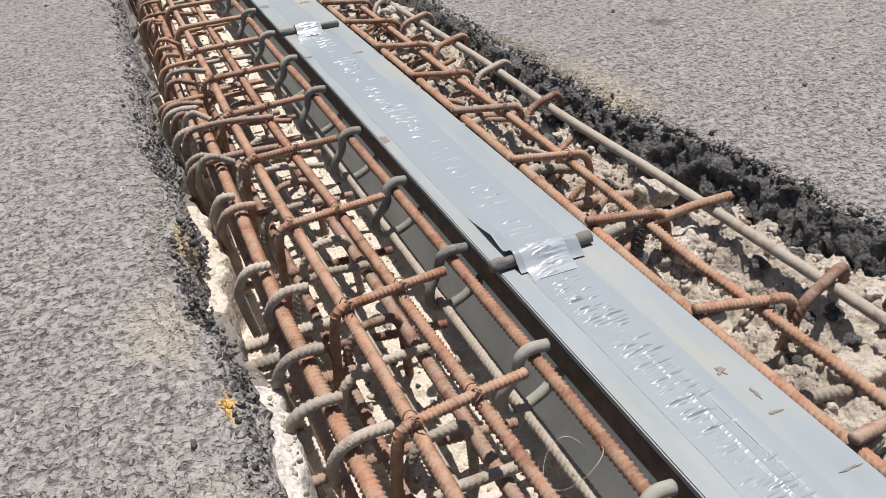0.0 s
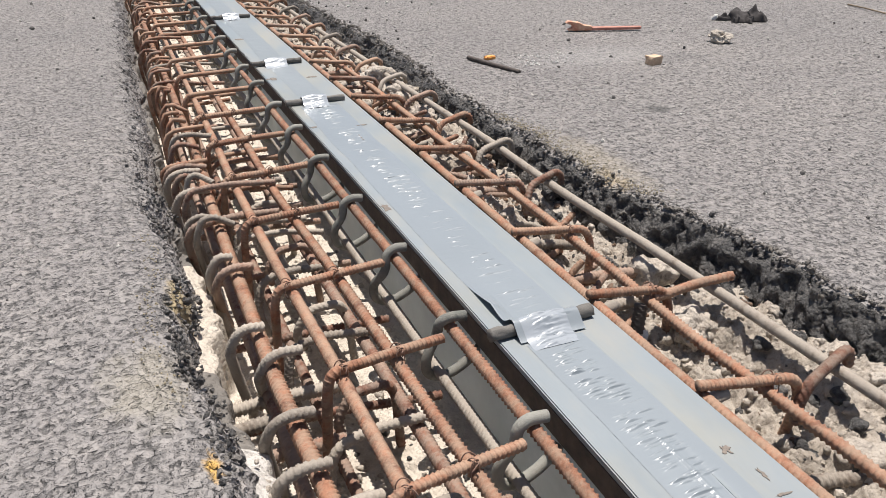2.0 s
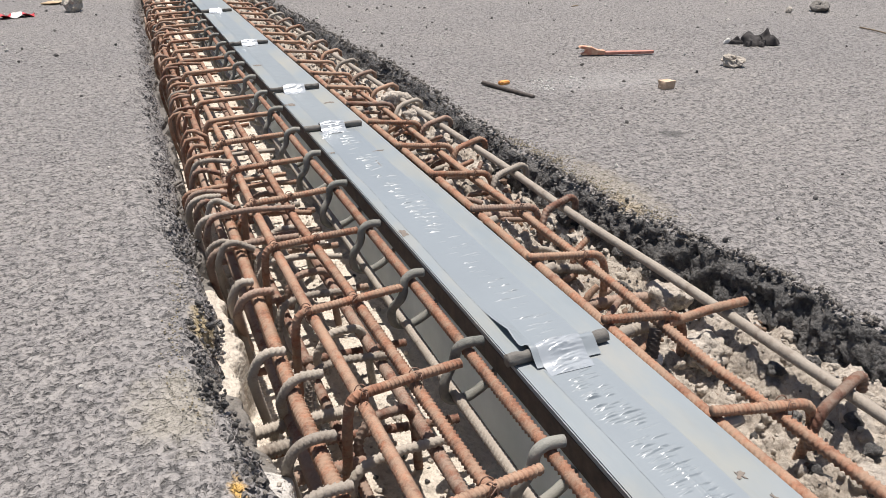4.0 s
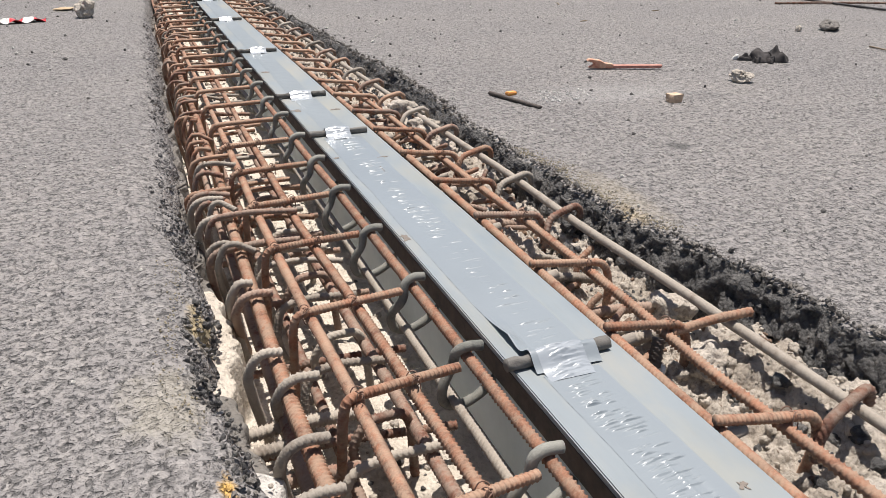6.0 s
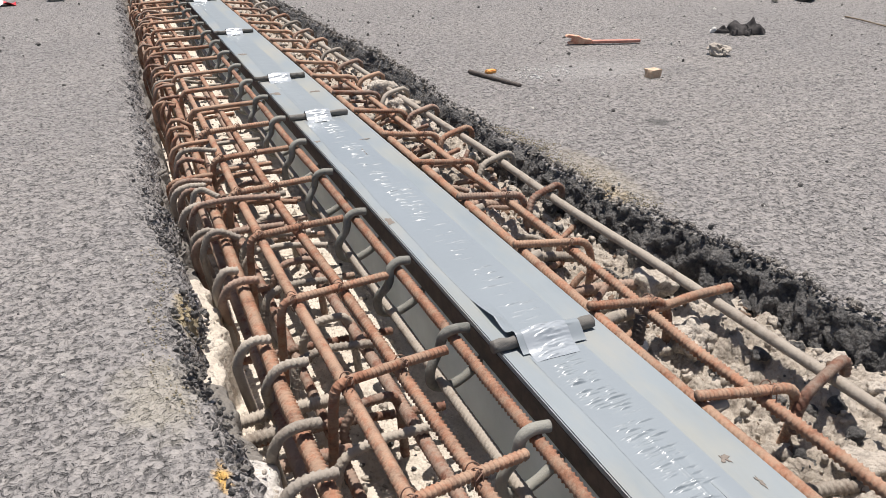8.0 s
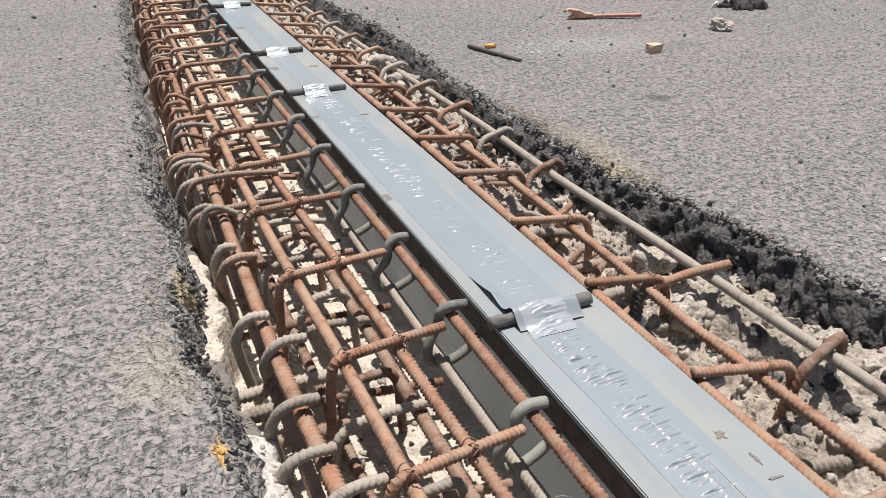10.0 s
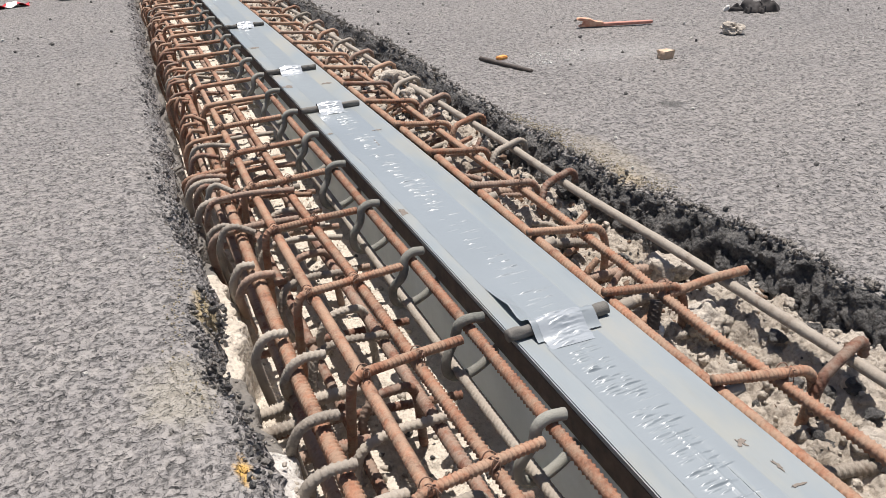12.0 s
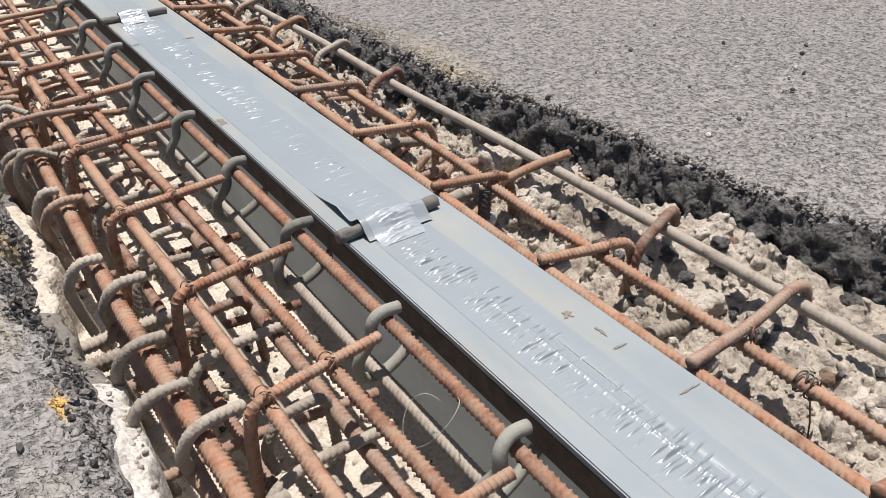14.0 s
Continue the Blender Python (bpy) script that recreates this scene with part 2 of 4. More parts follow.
def vnoise(x, y, z, seed=0):
    """Smooth lattice noise from -1 to 1."""
    x, y, z = (np.asarray(v, float) for v in np.broadcast_arrays(x, y, z))
    x, y, z = x + 30011.0, y + 30011.0, z + 30011.0
    xi, yi, zi = (np.floor(v).astype(np.int64) for v in (x, y, z))
    xf, yf, zf = x - xi, y - yi, z - zi
    xf, yf, zf = (f * f * (3 - 2 * f) for f in (xf, yf, zf))

    def h(a, b, c):
        a, b, c = (np.asarray(q).astype(np.uint64) for q in (a, b, c))
        n = (a * np.uint64(374761393) + b * np.uint64(668265263) + c * np.uint64(2147483647) + np.uint64(seed * 974634777)) & M32
        n = ((n ^ (n >> np.uint64(13))) * np.uint64(1274126177)) & M32
        n = ((n ^ (n >> np.uint64(16))) * np.uint64(2246822519)) & M32
        return ((n ^ (n >> np.uint64(15))) & np.uint64(0xFFFF)).astype(float) / 32767.5 - 1
    out = 0
    for a in (0, 1):
        for b in (0, 1):
            for c in (0, 1):
                w = (xf if a else 1 - xf) * (yf if b else 1 - yf) * (zf if c else 1 - zf)
                out = out + w * h(xi + a, yi + b, zi + c)
    return out


def fractal(x, y, z, scale, octaves=4, seed=0):
    out, amp = 0, 1.0
    for o in range(octaves):
        out = out + amp * vnoise(x * scale, y * scale, z * scale, seed + o)
        scale, amp = scale * 2.1, amp * 0.5
    return out


def mesh_data(name, verts, faces, mats, smooth=True, face_mats=None):
    me = bpy.data.meshes.new(name)
    me.from_pydata([tuple(v) for v in verts], [], [tuple(f) for f in faces])
    for mt in mats:
        me.materials.append(mt)
    if face_mats is not None:
        me.polygons.foreach_set("material_index", np.asarray(face_mats, np.int32))
    me.polygons.foreach_set("use_smooth", np.full(len(me.polygons), smooth))
    me.update()
    return me


def part(name, data, parent, label=""):
    ob = new(name, data)
    ob.parent = parent
    if label:
        ob["label"] = label
    return ob


def thing(name, label, category, group="", at=(0, 0, 0)):
    ob = new(name)
    ob.location = at
    return tagged(ob, label, category, group)


def grid_faces(nr, nc):
    i = np.arange(nr - 1)[:, None] * nc + np.arange(nc - 1)[None]
    return np.stack([i, i + 1, i + nc + 1, i + nc], -1).reshape(-1, 4)


def bm_mesh(name, bm, mat, smooth=False):
    me = bpy.data.meshes.new(name)
    bm.to_mesh(me)
    bm.free()
    me.materials.append(mat)
    me.polygons.foreach_set("use_smooth", np.full(len(me.polygons), smooth))
    return me


def block_mesh(name, lo, hi, mat, bevel=0.002, cuts=0):
    bm = bmesh.new()
    bmesh.ops.create_cube(bm, size=1.0)
    lo, hi = Vector(lo), Vector(hi)
    for v in bm.verts:
        v.co = Vector([lo[k] + (v.co[k] + 0.5) * (hi[k] - lo[k]) for k in range(3)])
    if bevel:
        bmesh.ops.bevel(bm, geom=bm.edges[:], offset=bevel, segments=2, affect="EDGES")
    return bm_mesh(name, bm, mat)


def fillet(points, radius, n=7):
    """A polyline with its corners rounded."""
    pts = [Vector(p) for p in points]
    out = [pts[0]]
    for a, c, b in zip(pts, pts[1:], pts[2:]):
        u, v = (a - c), (b - c)
        r = min(radius, u.length * 0.48, v.length * 0.48)
        p0, p1 = c + u.normalized() * r, c + v.normalized() * r
        for k in range(n + 1):
            s = k / n
            out.append(p0 * (1 - s) ** 2 + c * 2 * s * (1 - s) + p1 * s * s)
    out.append(pts[-1])
    return out


def resample(pts, step):
    p = np.array([tuple(v) for v in pts])
    s = np.concatenate([[0], np.cumsum(np.linalg.norm(np.diff(p, axis=0), axis=1))])
    keep = np.concatenate([[True], np.diff(s) > 1e-7])
    p, s = p[keep], s[keep]
    n = max(2, int(s[-1] / step) + 1)
    t = np.linspace(0, s[-1], n)
    return np.stack([np.interp(t, s, p[:, k]) for k in range(3)], 1), t


def bar_data(name, pts, radius, mat, ribs=True, sides=12, pitch=0.0086, step=None, wobble=0.0, seed=0, twist=0.0, near=None, crust=0.04, bulge=0.25, slant=1.9):
    """A steel bar swept along a line, with slanting ribs and two seams where ribs is set."""
    step = step or (pitch / 9 if ribs else 0.012)
    p, s = resample(pts, step)
    fine = np.ones(len(s))
    if near:
        inside = (p[:, 1] > near[0]) & (p[:, 1] < near[1])
        keep = inside | (np.arange(len(s)) % 30 == 0)
        keep[-1] = True
        p, s, fine = p[keep], s[keep], inside[keep].astype(float)
    if wobble:
        p = p + wobble * np.stack([vnoise(s * 2.3, 0.5, k * 7.7, seed) for k in range(3)], 1)
    t = np.gradient(p, s, axis=0)
    t /= np.linalg.norm(t, axis=1)[:, None]
    # rotation-minimising frame
    u = np.zeros_like(p)
    ref = np.array([0.3, 0.2, 1.0]) if abs(t[0][2]) < 0.8 else np.array([1.0, 0.3, 0.0])
    u0 = ref - t[0] * ref.dot(t[0])
    u[0] = u0 / np.linalg.norm(u0)
    for i in range(1, len(p)):
        w = u[i - 1] - t[i] * u[i - 1].dot(t[i])
        u[i] = w / np.linalg.norm(w)
    v = np.cross(t, u)
    th = np.linspace(0, 2 * math.pi, sides, endpoint=False)
    ang = th[None] + twist * s[:, None] + 1.15 + 0.9 * math.sin(seed * 2.7)
    r = np.full((len(p), sides), radius)
    if ribs:
        half = np.mod(th, math.pi) / math.pi
        side = np.where(th < math.pi, 1.0, -1.0)
        ph = s[:, None] / pitch + (half * slant * side)[None]
        rib = np.clip((np.cos(2 * math.pi * ph) - 0.5) * 4.0, 0, 1) * (np.sin(half * math.pi) ** 0.5)[None]
        seam = (np.abs(np.sin(th)) < 0.05).astype(float)[None]
        r = r * (0.92 + fine[:, None] * bulge * rib + 0.11 * seam)
    r = r * (1 + crust * vnoise(s[:, None] * 70, th[None] * 1.3, 0.0, seed + 5))
    co = p[:, None] + r[..., None] * (np.cos(ang)[..., None] * u[:, None] + np.sin(ang)[..., None] * v[:, None])
    n = len(p)
    verts = np.concatenate([co.reshape(-1, 3), p[:1], p[-1:]])
    i = np.arange(n - 1)[:, None] * sides
    j = np.arange(sides)[None]
    k = (j + 1) % sides
    quads = np.stack([i + j, i + k, i + sides + k, i + sides + j], -1).reshape(-1, 4).tolist()
    e = (n - 1) * sides
    caps = [(n * sides, b, a) for a, b in zip(range(sides), [*range(1, sides), 0])]
    caps += [(n * sides + 1, e + a, e + b) for a, b in zip(range(sides), [*range(1, sides), 0])]
    return mesh_data(name, verts, quads + caps, [mat])


def ico(sub):
    bm = bmesh.new()
    bmesh.ops.create_icosphere(bm, subdivisions=sub, radius=1.0)
    v = np.array([x.co[:] for x in bm.verts])
    f = np.array([[x.index for x in y.verts] for y in bm.faces])
    bm.free()
    return v, f


ICO1, ICO2, ICO3, ICO4 = ico(1), ico(2), ico(3), ico(4)


def shape_pool(base, rough, count, seed):
    v, f = base
    return [v * (1 + rough * fractal(v[:, 0] + 7.3 * k + seed, v[:, 1], v[:, 2], 1.6, 3)[:, None]) for k in range(count)], f


POOL = {0.3: shape_pool(ICO1, 0.3, 24, 0), 0.5: shape_pool(ICO1, 0.5, 30, 300), 0.6: shape_pool(ICO2, 0.6, 30, 500)}


def lump_arrays(rng, centre, size, rough=0.3):
    shapes, f = POOL[rough]
    sq = size * rng.uniform(0.65, 1.25, 3)
    m = np.array(Euler(rng.uniform(0, 6.28, 3)).to_matrix())
    return (shapes[rng.integers(len(shapes))] * sq) @ m.T + np.array(centre), f


def scatter(name, lumps, mats, label, category, which=None, smooth=False):
    """Many small loose pieces as one object."""
    vs, fs, ms, off = [], [], [], 0
    for k, (v, f) in enumerate(lumps):
        vs.append(v)
        fs.append(f + off)
        ms.append(np.full(len(f), 0 if which is None else which[k]))
        off += len(v)
    me = mesh_data(name, np.concatenate(vs), np.concatenate(fs), mats, smooth, np.concatenate(ms))
    return tagged(new(name, me), label, category, kind="stuff")


# ---- the ground: two road slabs and the open trench between them, one sheet ----
LEFT_LIP = [(-5, -0.510), (0.5, -0.505), (1.13, -0.500), (1.35, -0.490), (1.57, -0.510), (1.8, -0.492), (2.1, -0.505), (2.45, -0.520), (2.65, -0.515), (3.15, -0.505), (3.74, -0.493), (5.2, -0.470), (8, -0.395), (14, -0.390)]
RIGHT_LIP = [(-5, 0.56), (0.8, 0.56), (1.0, 0.535), (1.2, 0.49), (1.4, 0.48), (1.52, 0.475), (1.68, 0.44), (1.88, 0.397), (2.2, 0.397), (2.6, 0.4), (3.05, 0.41), (3.5, 0.45), (3.9, 0.405), (4.8, 0.385), (6.0, 0.36), (8.2, 0.4), (14, 0.4)]


def lip(y, table, seed):
    y = np.asarray(y, float)
    base = np.interp(y, [a for a, _ in table], [b for _, b in table])
    near = (y > -3) & (y < 14)
    return base + near * (0.012 * vnoise(y * 9, 0, 0, seed) + 0.008 * vnoise(y * 31, 0, 0, seed + 1) + 0.004 * vnoise(y * 80, 0, 0, seed + 2))


def floor_height(x, y):
    """The chipped bottom of the trench: deep beside the steel on one side, shallow rubble on the other."""
    s = np.clip((x + 0.02) / 0.06, 0, 1)
    z = -0.235 + (0.13 + 0.03 * np.clip((x - 0.2) / 0.15, 0, 1)) * s
    z = z + (0.008 + 0.012 * s) * fractal(x, y, 0, 14, 4, 3) + (0.003 + 0.008 * s) * fractal(x, y, 0, 62, 3, 9)
    dip = np.clip((x - 0.22) / 0.04, 0, 1) * np.clip((y - 1.5) / 0.1, 0, 1) * np.clip((2.3 - y) / 0.1, 0, 1)
    return z - 0.035 * dip + s * 0.02 * np.clip(fractal(x, y, 0, 4.5, 2, 21), -0.6, 1)


def road_height(x, y):
    return 0.004 * fractal(x, y, 0, 2.2, 3, 60) + 0.0022 * vnoise(x * 55, y * 55, 0, 65)


def build_ground():
    rows = np.concatenate([[-2000, -300, -60, -15, -4, -1.5, -0.6, -0.2], np.concatenate([np.arange(0.0, 0.6, 0.015), np.arange(0.6, 2.0, 0.0055), np.arange(2.0, 2.8, 0.009)]), np.arange(2.8, 9.6, 0.03), [10, 11, 12.5, 15, 20, 30, 60, 150, 500, 2000]])
    out = np.array([1900, 400, 90, 25, 9, 5, 3, 2, 1.4, 1.0, 0.75, 0.55, 0.42, 0.33, 0.26, 0.2, 0.16, 0.13, 0.105, 0.085, 0.07, 0.056, 0.044, 0.033, 0.024, 0.016, 0.009, 0.003])
    Y = rows[:, None]
    xl, xr = lip(rows, LEFT_LIP, 40)[:, None], lip(rows, RIGHT_LIP, 50)[:, None]
    near = ((Y > -1) & (Y < 14)).astype(float)

    def road(x, d):
        z = road_height(x, Y)
        drop = np.clip(1 - d / 0.05, 0, 1)
        return z - 0.012 * drop ** 2 * (1 + 0.4 * vnoise(x * 20, Y * 20, 0, 70))
    ld = out[None] + 0 * Y
    XL, ZL = xl - 0.012 - ld, road(xl - 0.012 - ld, ld)
    t = np.linspace(0.06, 1, 12)[None]
    # near the start the asphalt has broken back and a pale ledge of concrete shows
    back = np.interp(Y, [1.3, 1.44, 2.0, 2.2], [0.04, 0.04, 0.04, 0.056])
    deep = np.interp(Y, [1.3, 1.44], [0.04, 0.085])
    wl_x = xl - 0.012 + back * t + near * 0.006 * fractal(t * 2 + 0 * Y, Y * 18, 0, 1, 2, 80)
    wl_z = -0.012 - deep * t ** 2 + near * 0.005 * fractal(t * 2 + 0 * Y, Y * 18, 3.3, 1, 2, 90)
    t2 = np.linspace(0.06, 1, 14)[None]
    out2, down = np.clip(t2 / 0.62, 0, 1), np.clip((t2 - 0.62) / 0.38, 0, 1)
    cx0, cz0 = xl - 0.012 + back, -0.012 - deep
    cl_x = cx0 + (xl + 0.058 - cx0) * out2 + 0.008 * down + near * (0.003 * vnoise(t2 * 5, Y * 22, 0, 95) + 0.0015 * vnoise(t2 * 9, Y * 70, 0, 94))
    cl_z = cz0 - 0.014 * out2 + (-0.214 - cz0) * down + near * 0.0022 * fractal(t2 * 6, Y * 45, 0, 1, 3, 96)
    # a ramp of loose material at the bottom of the right-hand face
    fx0, fx1 = xl + 0.07, xr - np.interp(Y, [1.4, 1.75, 2.5, 2.8], [0.042, 0.042, 0.042, 0.046])
    t3 = np.concatenate([np.linspace(0, 0.42, 60), np.linspace(0.425, 1, 140)])[None]
    FX = fx0 + (fx1 - fx0) * t3
    FZ = floor_height(FX, Y + 0 * FX)
    t4 = np.linspace(0.08, 1, 13)[None]
    wide = np.interp(Y, [1.4, 1.75, 2.5, 2.8], [0.034, 0.034, 0.034, 0.04])
    wr_x = xr - wide - 0.004 + wide * t4 ** 1.4 + near * 0.011 * fractal(t4 * 6 + 0 * Y, Y * 62, 0, 1, 3, 100)
    wr_z = -0.1 + 0.084 * t4 + near * 0.009 * fractal(t4 * 6 + 0 * Y, Y * 62, 5.1, 1, 3, 110)
    XR, ZR = xr + ld[:, ::-1], road(xr + ld[:, ::-1], ld[:, ::-1])
    X = np.concatenate([XL, wl_x, cl_x, FX, wr_x, XR], 1)
    Z = np.concatenate([ZL, wl_z, cl_z, FZ, wr_z, ZR], 1)
    V = np.stack([X, np.broadcast_to(Y, X.shape), Z], -1).reshape(-1, 3)
    nc = X.shape[1]
    F = grid_faces(len(rows), nc)
    col = np.arange(nc - 1)
    a, b2, c, d2 = len(out), len(out) + 12, len(out) + 26 + 200, len(out) + 26 + 200 + 13
    kind = np.where(col < a - 1, 0, np.where(col < b2 - 1, 3, np.where(col < c - 134, 2, np.where(col < c - 1, 4, np.where(col < d2, 1, 0)))))
    kind = np.tile(kind, (len(rows) - 1, 1))
    far = (rows[:-1] > 2.0) | (rows[:-1] < 0)
    kind[np.ix_(far, (col >= b2 - 1) & (col < b2 + 13))] = 5
    # grey in the notch covers both its dark crumbs and its shade
    kind[np.ix_((rows[:-1] > 1.4) & (rows[:-1] < 1.62), (col >= b2 - 1) & (col < b2 + 13))] = 5
    kind[np.ix_((rows[:-1] > 0) & (rows[:-1] < 1.4), (col >= b2 - 1) & (col < b2 + 13))] = 6
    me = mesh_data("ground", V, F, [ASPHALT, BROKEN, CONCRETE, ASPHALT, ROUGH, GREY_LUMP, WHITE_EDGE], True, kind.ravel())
    return tagged(new("ground", me), "worn grey asphalt road with a chipped trench cut open across it", "road", kind="structure")


build_ground()
# loose lumps of broken asphalt along both cut faces
rng = np.random.default_rng(4)


def crumbs(n, y0, span, power):
    return y0 + span * rng.random(n) ** power


lumps, which = [], []
ys = crumbs(7000, 0.35, 6.5, 1.8)
ts = 1.3 * rng.random(len(ys))
for y, x0, t in zip(ys, lip(ys, RIGHT_LIP, 50), ts):
    size = rng.uniform(0.0016, 0.0046) * (1.5 if rng.random() < 0.1 else 1) * (0.9 + 0.1 * y)
    wide = float(np.interp(y, [1.4, 1.75, 2.5, 2.8], [0.038, 0.038, 0.038, 0.044]))
    lumps.append(lump_arrays(rng, (x0 - wide + wide * t + abs(rng.normal(0, 0.006)), y, -0.1 + 0.094 * min(t, 1.03) + rng.normal(0, 0.003)), size, rough=0.5))
    # grey towards the lip, black below: lit top and dark cavities put into colour
    which.append(1 if t + rng.normal(0, 0.25) > (0.72 if y < 1.6 else 0.45) else 0)
def left_face(y, t):
    back, deep = float(np.interp(y, [2.0, 2.2], [0.04, 0.056])), float(np.interp(y, [1.3, 1.44], [0.04, 0.085]))
    return -0.012 + back * t, -0.012 - deep * t ** 2


ys = crumbs(900, 0.7, 5.0, 1.8)
ts = rng.uniform(0.1, 0.85, len(ys))
for y, x0, t in zip(ys, lip(ys, LEFT_LIP, 40), ts):
    dx, z = left_face(y, t)
    lumps.append(lump_arrays(rng, (x0 + dx + rng.normal(0, 0.004), y, z + rng.normal(0, 0.002)), rng.uniform(0.0016, 0.0058), rough=0.5))
    which.append(2 if rng.random() < 0.7 else 0)
# clots of black asphalt fallen off the cut edge
ys = np.concatenate([rng.normal(c, 0.035, n) for c, n in ((1.47, 80), (1.57, 150), (1.74, 90), (2.05, 80), (2.2, 70), (1.33, 40), (1.12, 30))])
for y, x0 in zip(ys, lip(ys, LEFT_LIP, 40)):
    t = rng.uniform(0.2, 1.0 if 1.4 < y else 0.8)
    dx, z = left_face(y, t)
    lumps.append(lump_arrays(rng, (x0 + dx + rng.normal(0, 0.007), y, z + abs(rng.normal(0.001, 0.003))), rng.uniform(0.002, 0.0054), rough=0.5))
    which.append(0 if rng.random() < 0.6 else 1)
scatter("asphalt_crumbs", lumps, [BROKEN, GREY_LUMP, ASPHALT], "black and grey crumbs of broken asphalt along the cut edges", "rubble", which)
# concrete rubble on the shallow side, small grit on the deep side
lumps, which = [], []
ys = crumbs(5200, 0.4, 5.0, 1.9)
xs = 0.1 + rng.random(len(ys)) * (lip(ys, RIGHT_LIP, 50) - 0.145)
for x, y, z, w in zip(xs, ys, floor_height(xs, ys), vnoise(xs * 14, ys * 9, 0, 33)):
    size = (0.0022 + 0.009 * rng.random() ** 4) * (0.8 + 0.2 * y)
    # in this dip extra black lumps stand in for the cavity's shade
    shaded_hollow = 1.52 < y < 2.25 and x > 0.235
    lumps.append(lump_arrays(rng, (x, y, z - size * 0.1), size, rough=0.6 if y < 1.9 and size > 0.0035 else 0.5))
    which.append(2 if rng.random() < (0.06 if y < 1.4 else 0.3) else 1 if rng.random() < (0.6 if shaded_hollow else 0.06 + 0.3 * (w > 0.25) + 0.12 * (y > 1.5)) else 0)
ys = crumbs(1100, 0.8, 4.0, 1.5)
xs = rng.uniform(-0.41, -0.1, len(ys))
for x, y, z in zip(xs, ys, floor_height(xs, ys)):
    size = 0.0025 + 0.008 * rng.random() ** 3
    lumps.append(lump_arrays(rng, (x, y, z + size * 0.3), size, rough=0.5))
    which.append(1 if rng.random() < 0.12 else 0)
ys = rng.uniform(0.85, 1.4, 90)
for y, x0 in zip(ys, lip(ys, LEFT_LIP, 40)):
    size = rng.uniform(0.0012, 0.0042)
    lumps.append(lump_arrays(rng, (x0 + rng.uniform(0.03, 0.055), y, -0.062 + size * 0.3), size, rough=0.5))
    which.append(0)
scatter("concrete_grit", lumps, [RUBBLE, BROKEN, BROWN_DIRT], "pale concrete rubble and crumbs on the trench floor", "rubble", which, True)
# pebbles and chips lying about on the asphalt
lumps, which = [], []
PEBBLE_DARK = plain_material("dark_pebble", (0.07, 0.065, 0.06), (0.13, 0.122, 0.115))
PEBBLE_PALE = plain_material("pale_pebble", (0.42, 0.4, 0.37), (0.6, 0.57, 0.52))
ys = 0.8 + 10 * rng.random(3000) ** 1.2
for y, xr, xl in zip(ys, lip(ys, RIGHT_LIP, 50), lip(ys, LEFT_LIP, 40)):
    x = xr + 0.03 + 4.6 * rng.random() ** 1.5 if rng.random() < 0.7 else xl - 0.04 - 1.9 * rng.random()
    size = (0.0012 + 0.0045 * rng.random() ** 4) * (1 + 0.13 * y)
    lumps.append(lump_arrays(rng, (x, y, size * 0.3), size))
    which.append(int(rng.random() < 0.35))
scatter("pebbles", lumps, [PEBBLE_DARK, PEBBLE_PALE], "small dark and pale chips scattered on the asphalt", "pebbles", which)

# ---- the steel edge beams ----
Y0, Y1 = -1.2, 13.0
LOOP_Y = [0.2 + 0.25 * k for k in range(36)]


def beam(side):
    """A channel-shaped edge beam; side -1 or 1."""
    b = thing("edge_beam", "grey primed steel edge beam of the bridge joint, lying along the trench", "steel beam", "edge beams", (0, Y0, 0))
    edge = -0.0868 if side < 0 else 0.0935
    lo, hi = sorted((side * 0.009, edge))
    part("top_flange", block_mesh("top_flange", (lo, 0, -0.011), (hi, Y1 - Y0, 0), PAINT, 0.0018), b)
    # dark strip: shade below the head put into the edge's own colour
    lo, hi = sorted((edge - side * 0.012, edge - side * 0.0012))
    part("flange_edge", block_mesh("flange_edge", (lo, 0, -0.05), (hi, Y1 - Y0, -0.0114), EDGE_STEEL, 0.0015), b, "rusty lower edge of the beam head, darkened by shade painted into its colour")
    lo, hi = sorted((side * 0.062, side * 0.072))
    part("web", block_mesh("web", (lo, 0, -0.27), (hi, Y1 - Y0, -0.0112), DARK_STEEL, 0.001), b, "dull dark grey steel web")
    lo, hi = sorted((side * 0.012, side * 0.0615))
    part("bottom_flange", block_mesh("bottom_flange", (lo, 0, -0.262), (hi, Y1 - Y0, -0.25), DARK_STEEL, 0.001), b)
    return b


left_beam, right_beam = beam(-1), beam(1)


def loop_points(lean):
    return fillet([(-0.11, 0, 0.0095), (-0.132, 0.001, 0.0125), (-0.149, 0.002 + lean * 0.5, 0.003), (-0.15, 0.004 + lean, -0.026), (-0.172, 0.007, -0.056), (-0.167, 0.012, -0.09), (-0.132, 0.019, -0.104), (-0.095, 0.024, -0.09), (-0.07, 0.028, -0.07)], 0.022, 6)


LOOPS = [bar_data("anchor_loop", loop_points(e), 0.008, LOOP_STEEL, False, 12, step=0.006, seed=int(e * 1000) + 9) for e in (-0.012, 0.0, 0.012)]
STUB = bar_data("anchor_stub", fillet([(0.079, 0, -0.03), (0.1, 0, -0.022), (0.145, 0.002, -0.012)], 0.02), 0.0095, CEMENTED, False, 12, step=0.003, seed=4, crust=0.18)
random.seed(3)
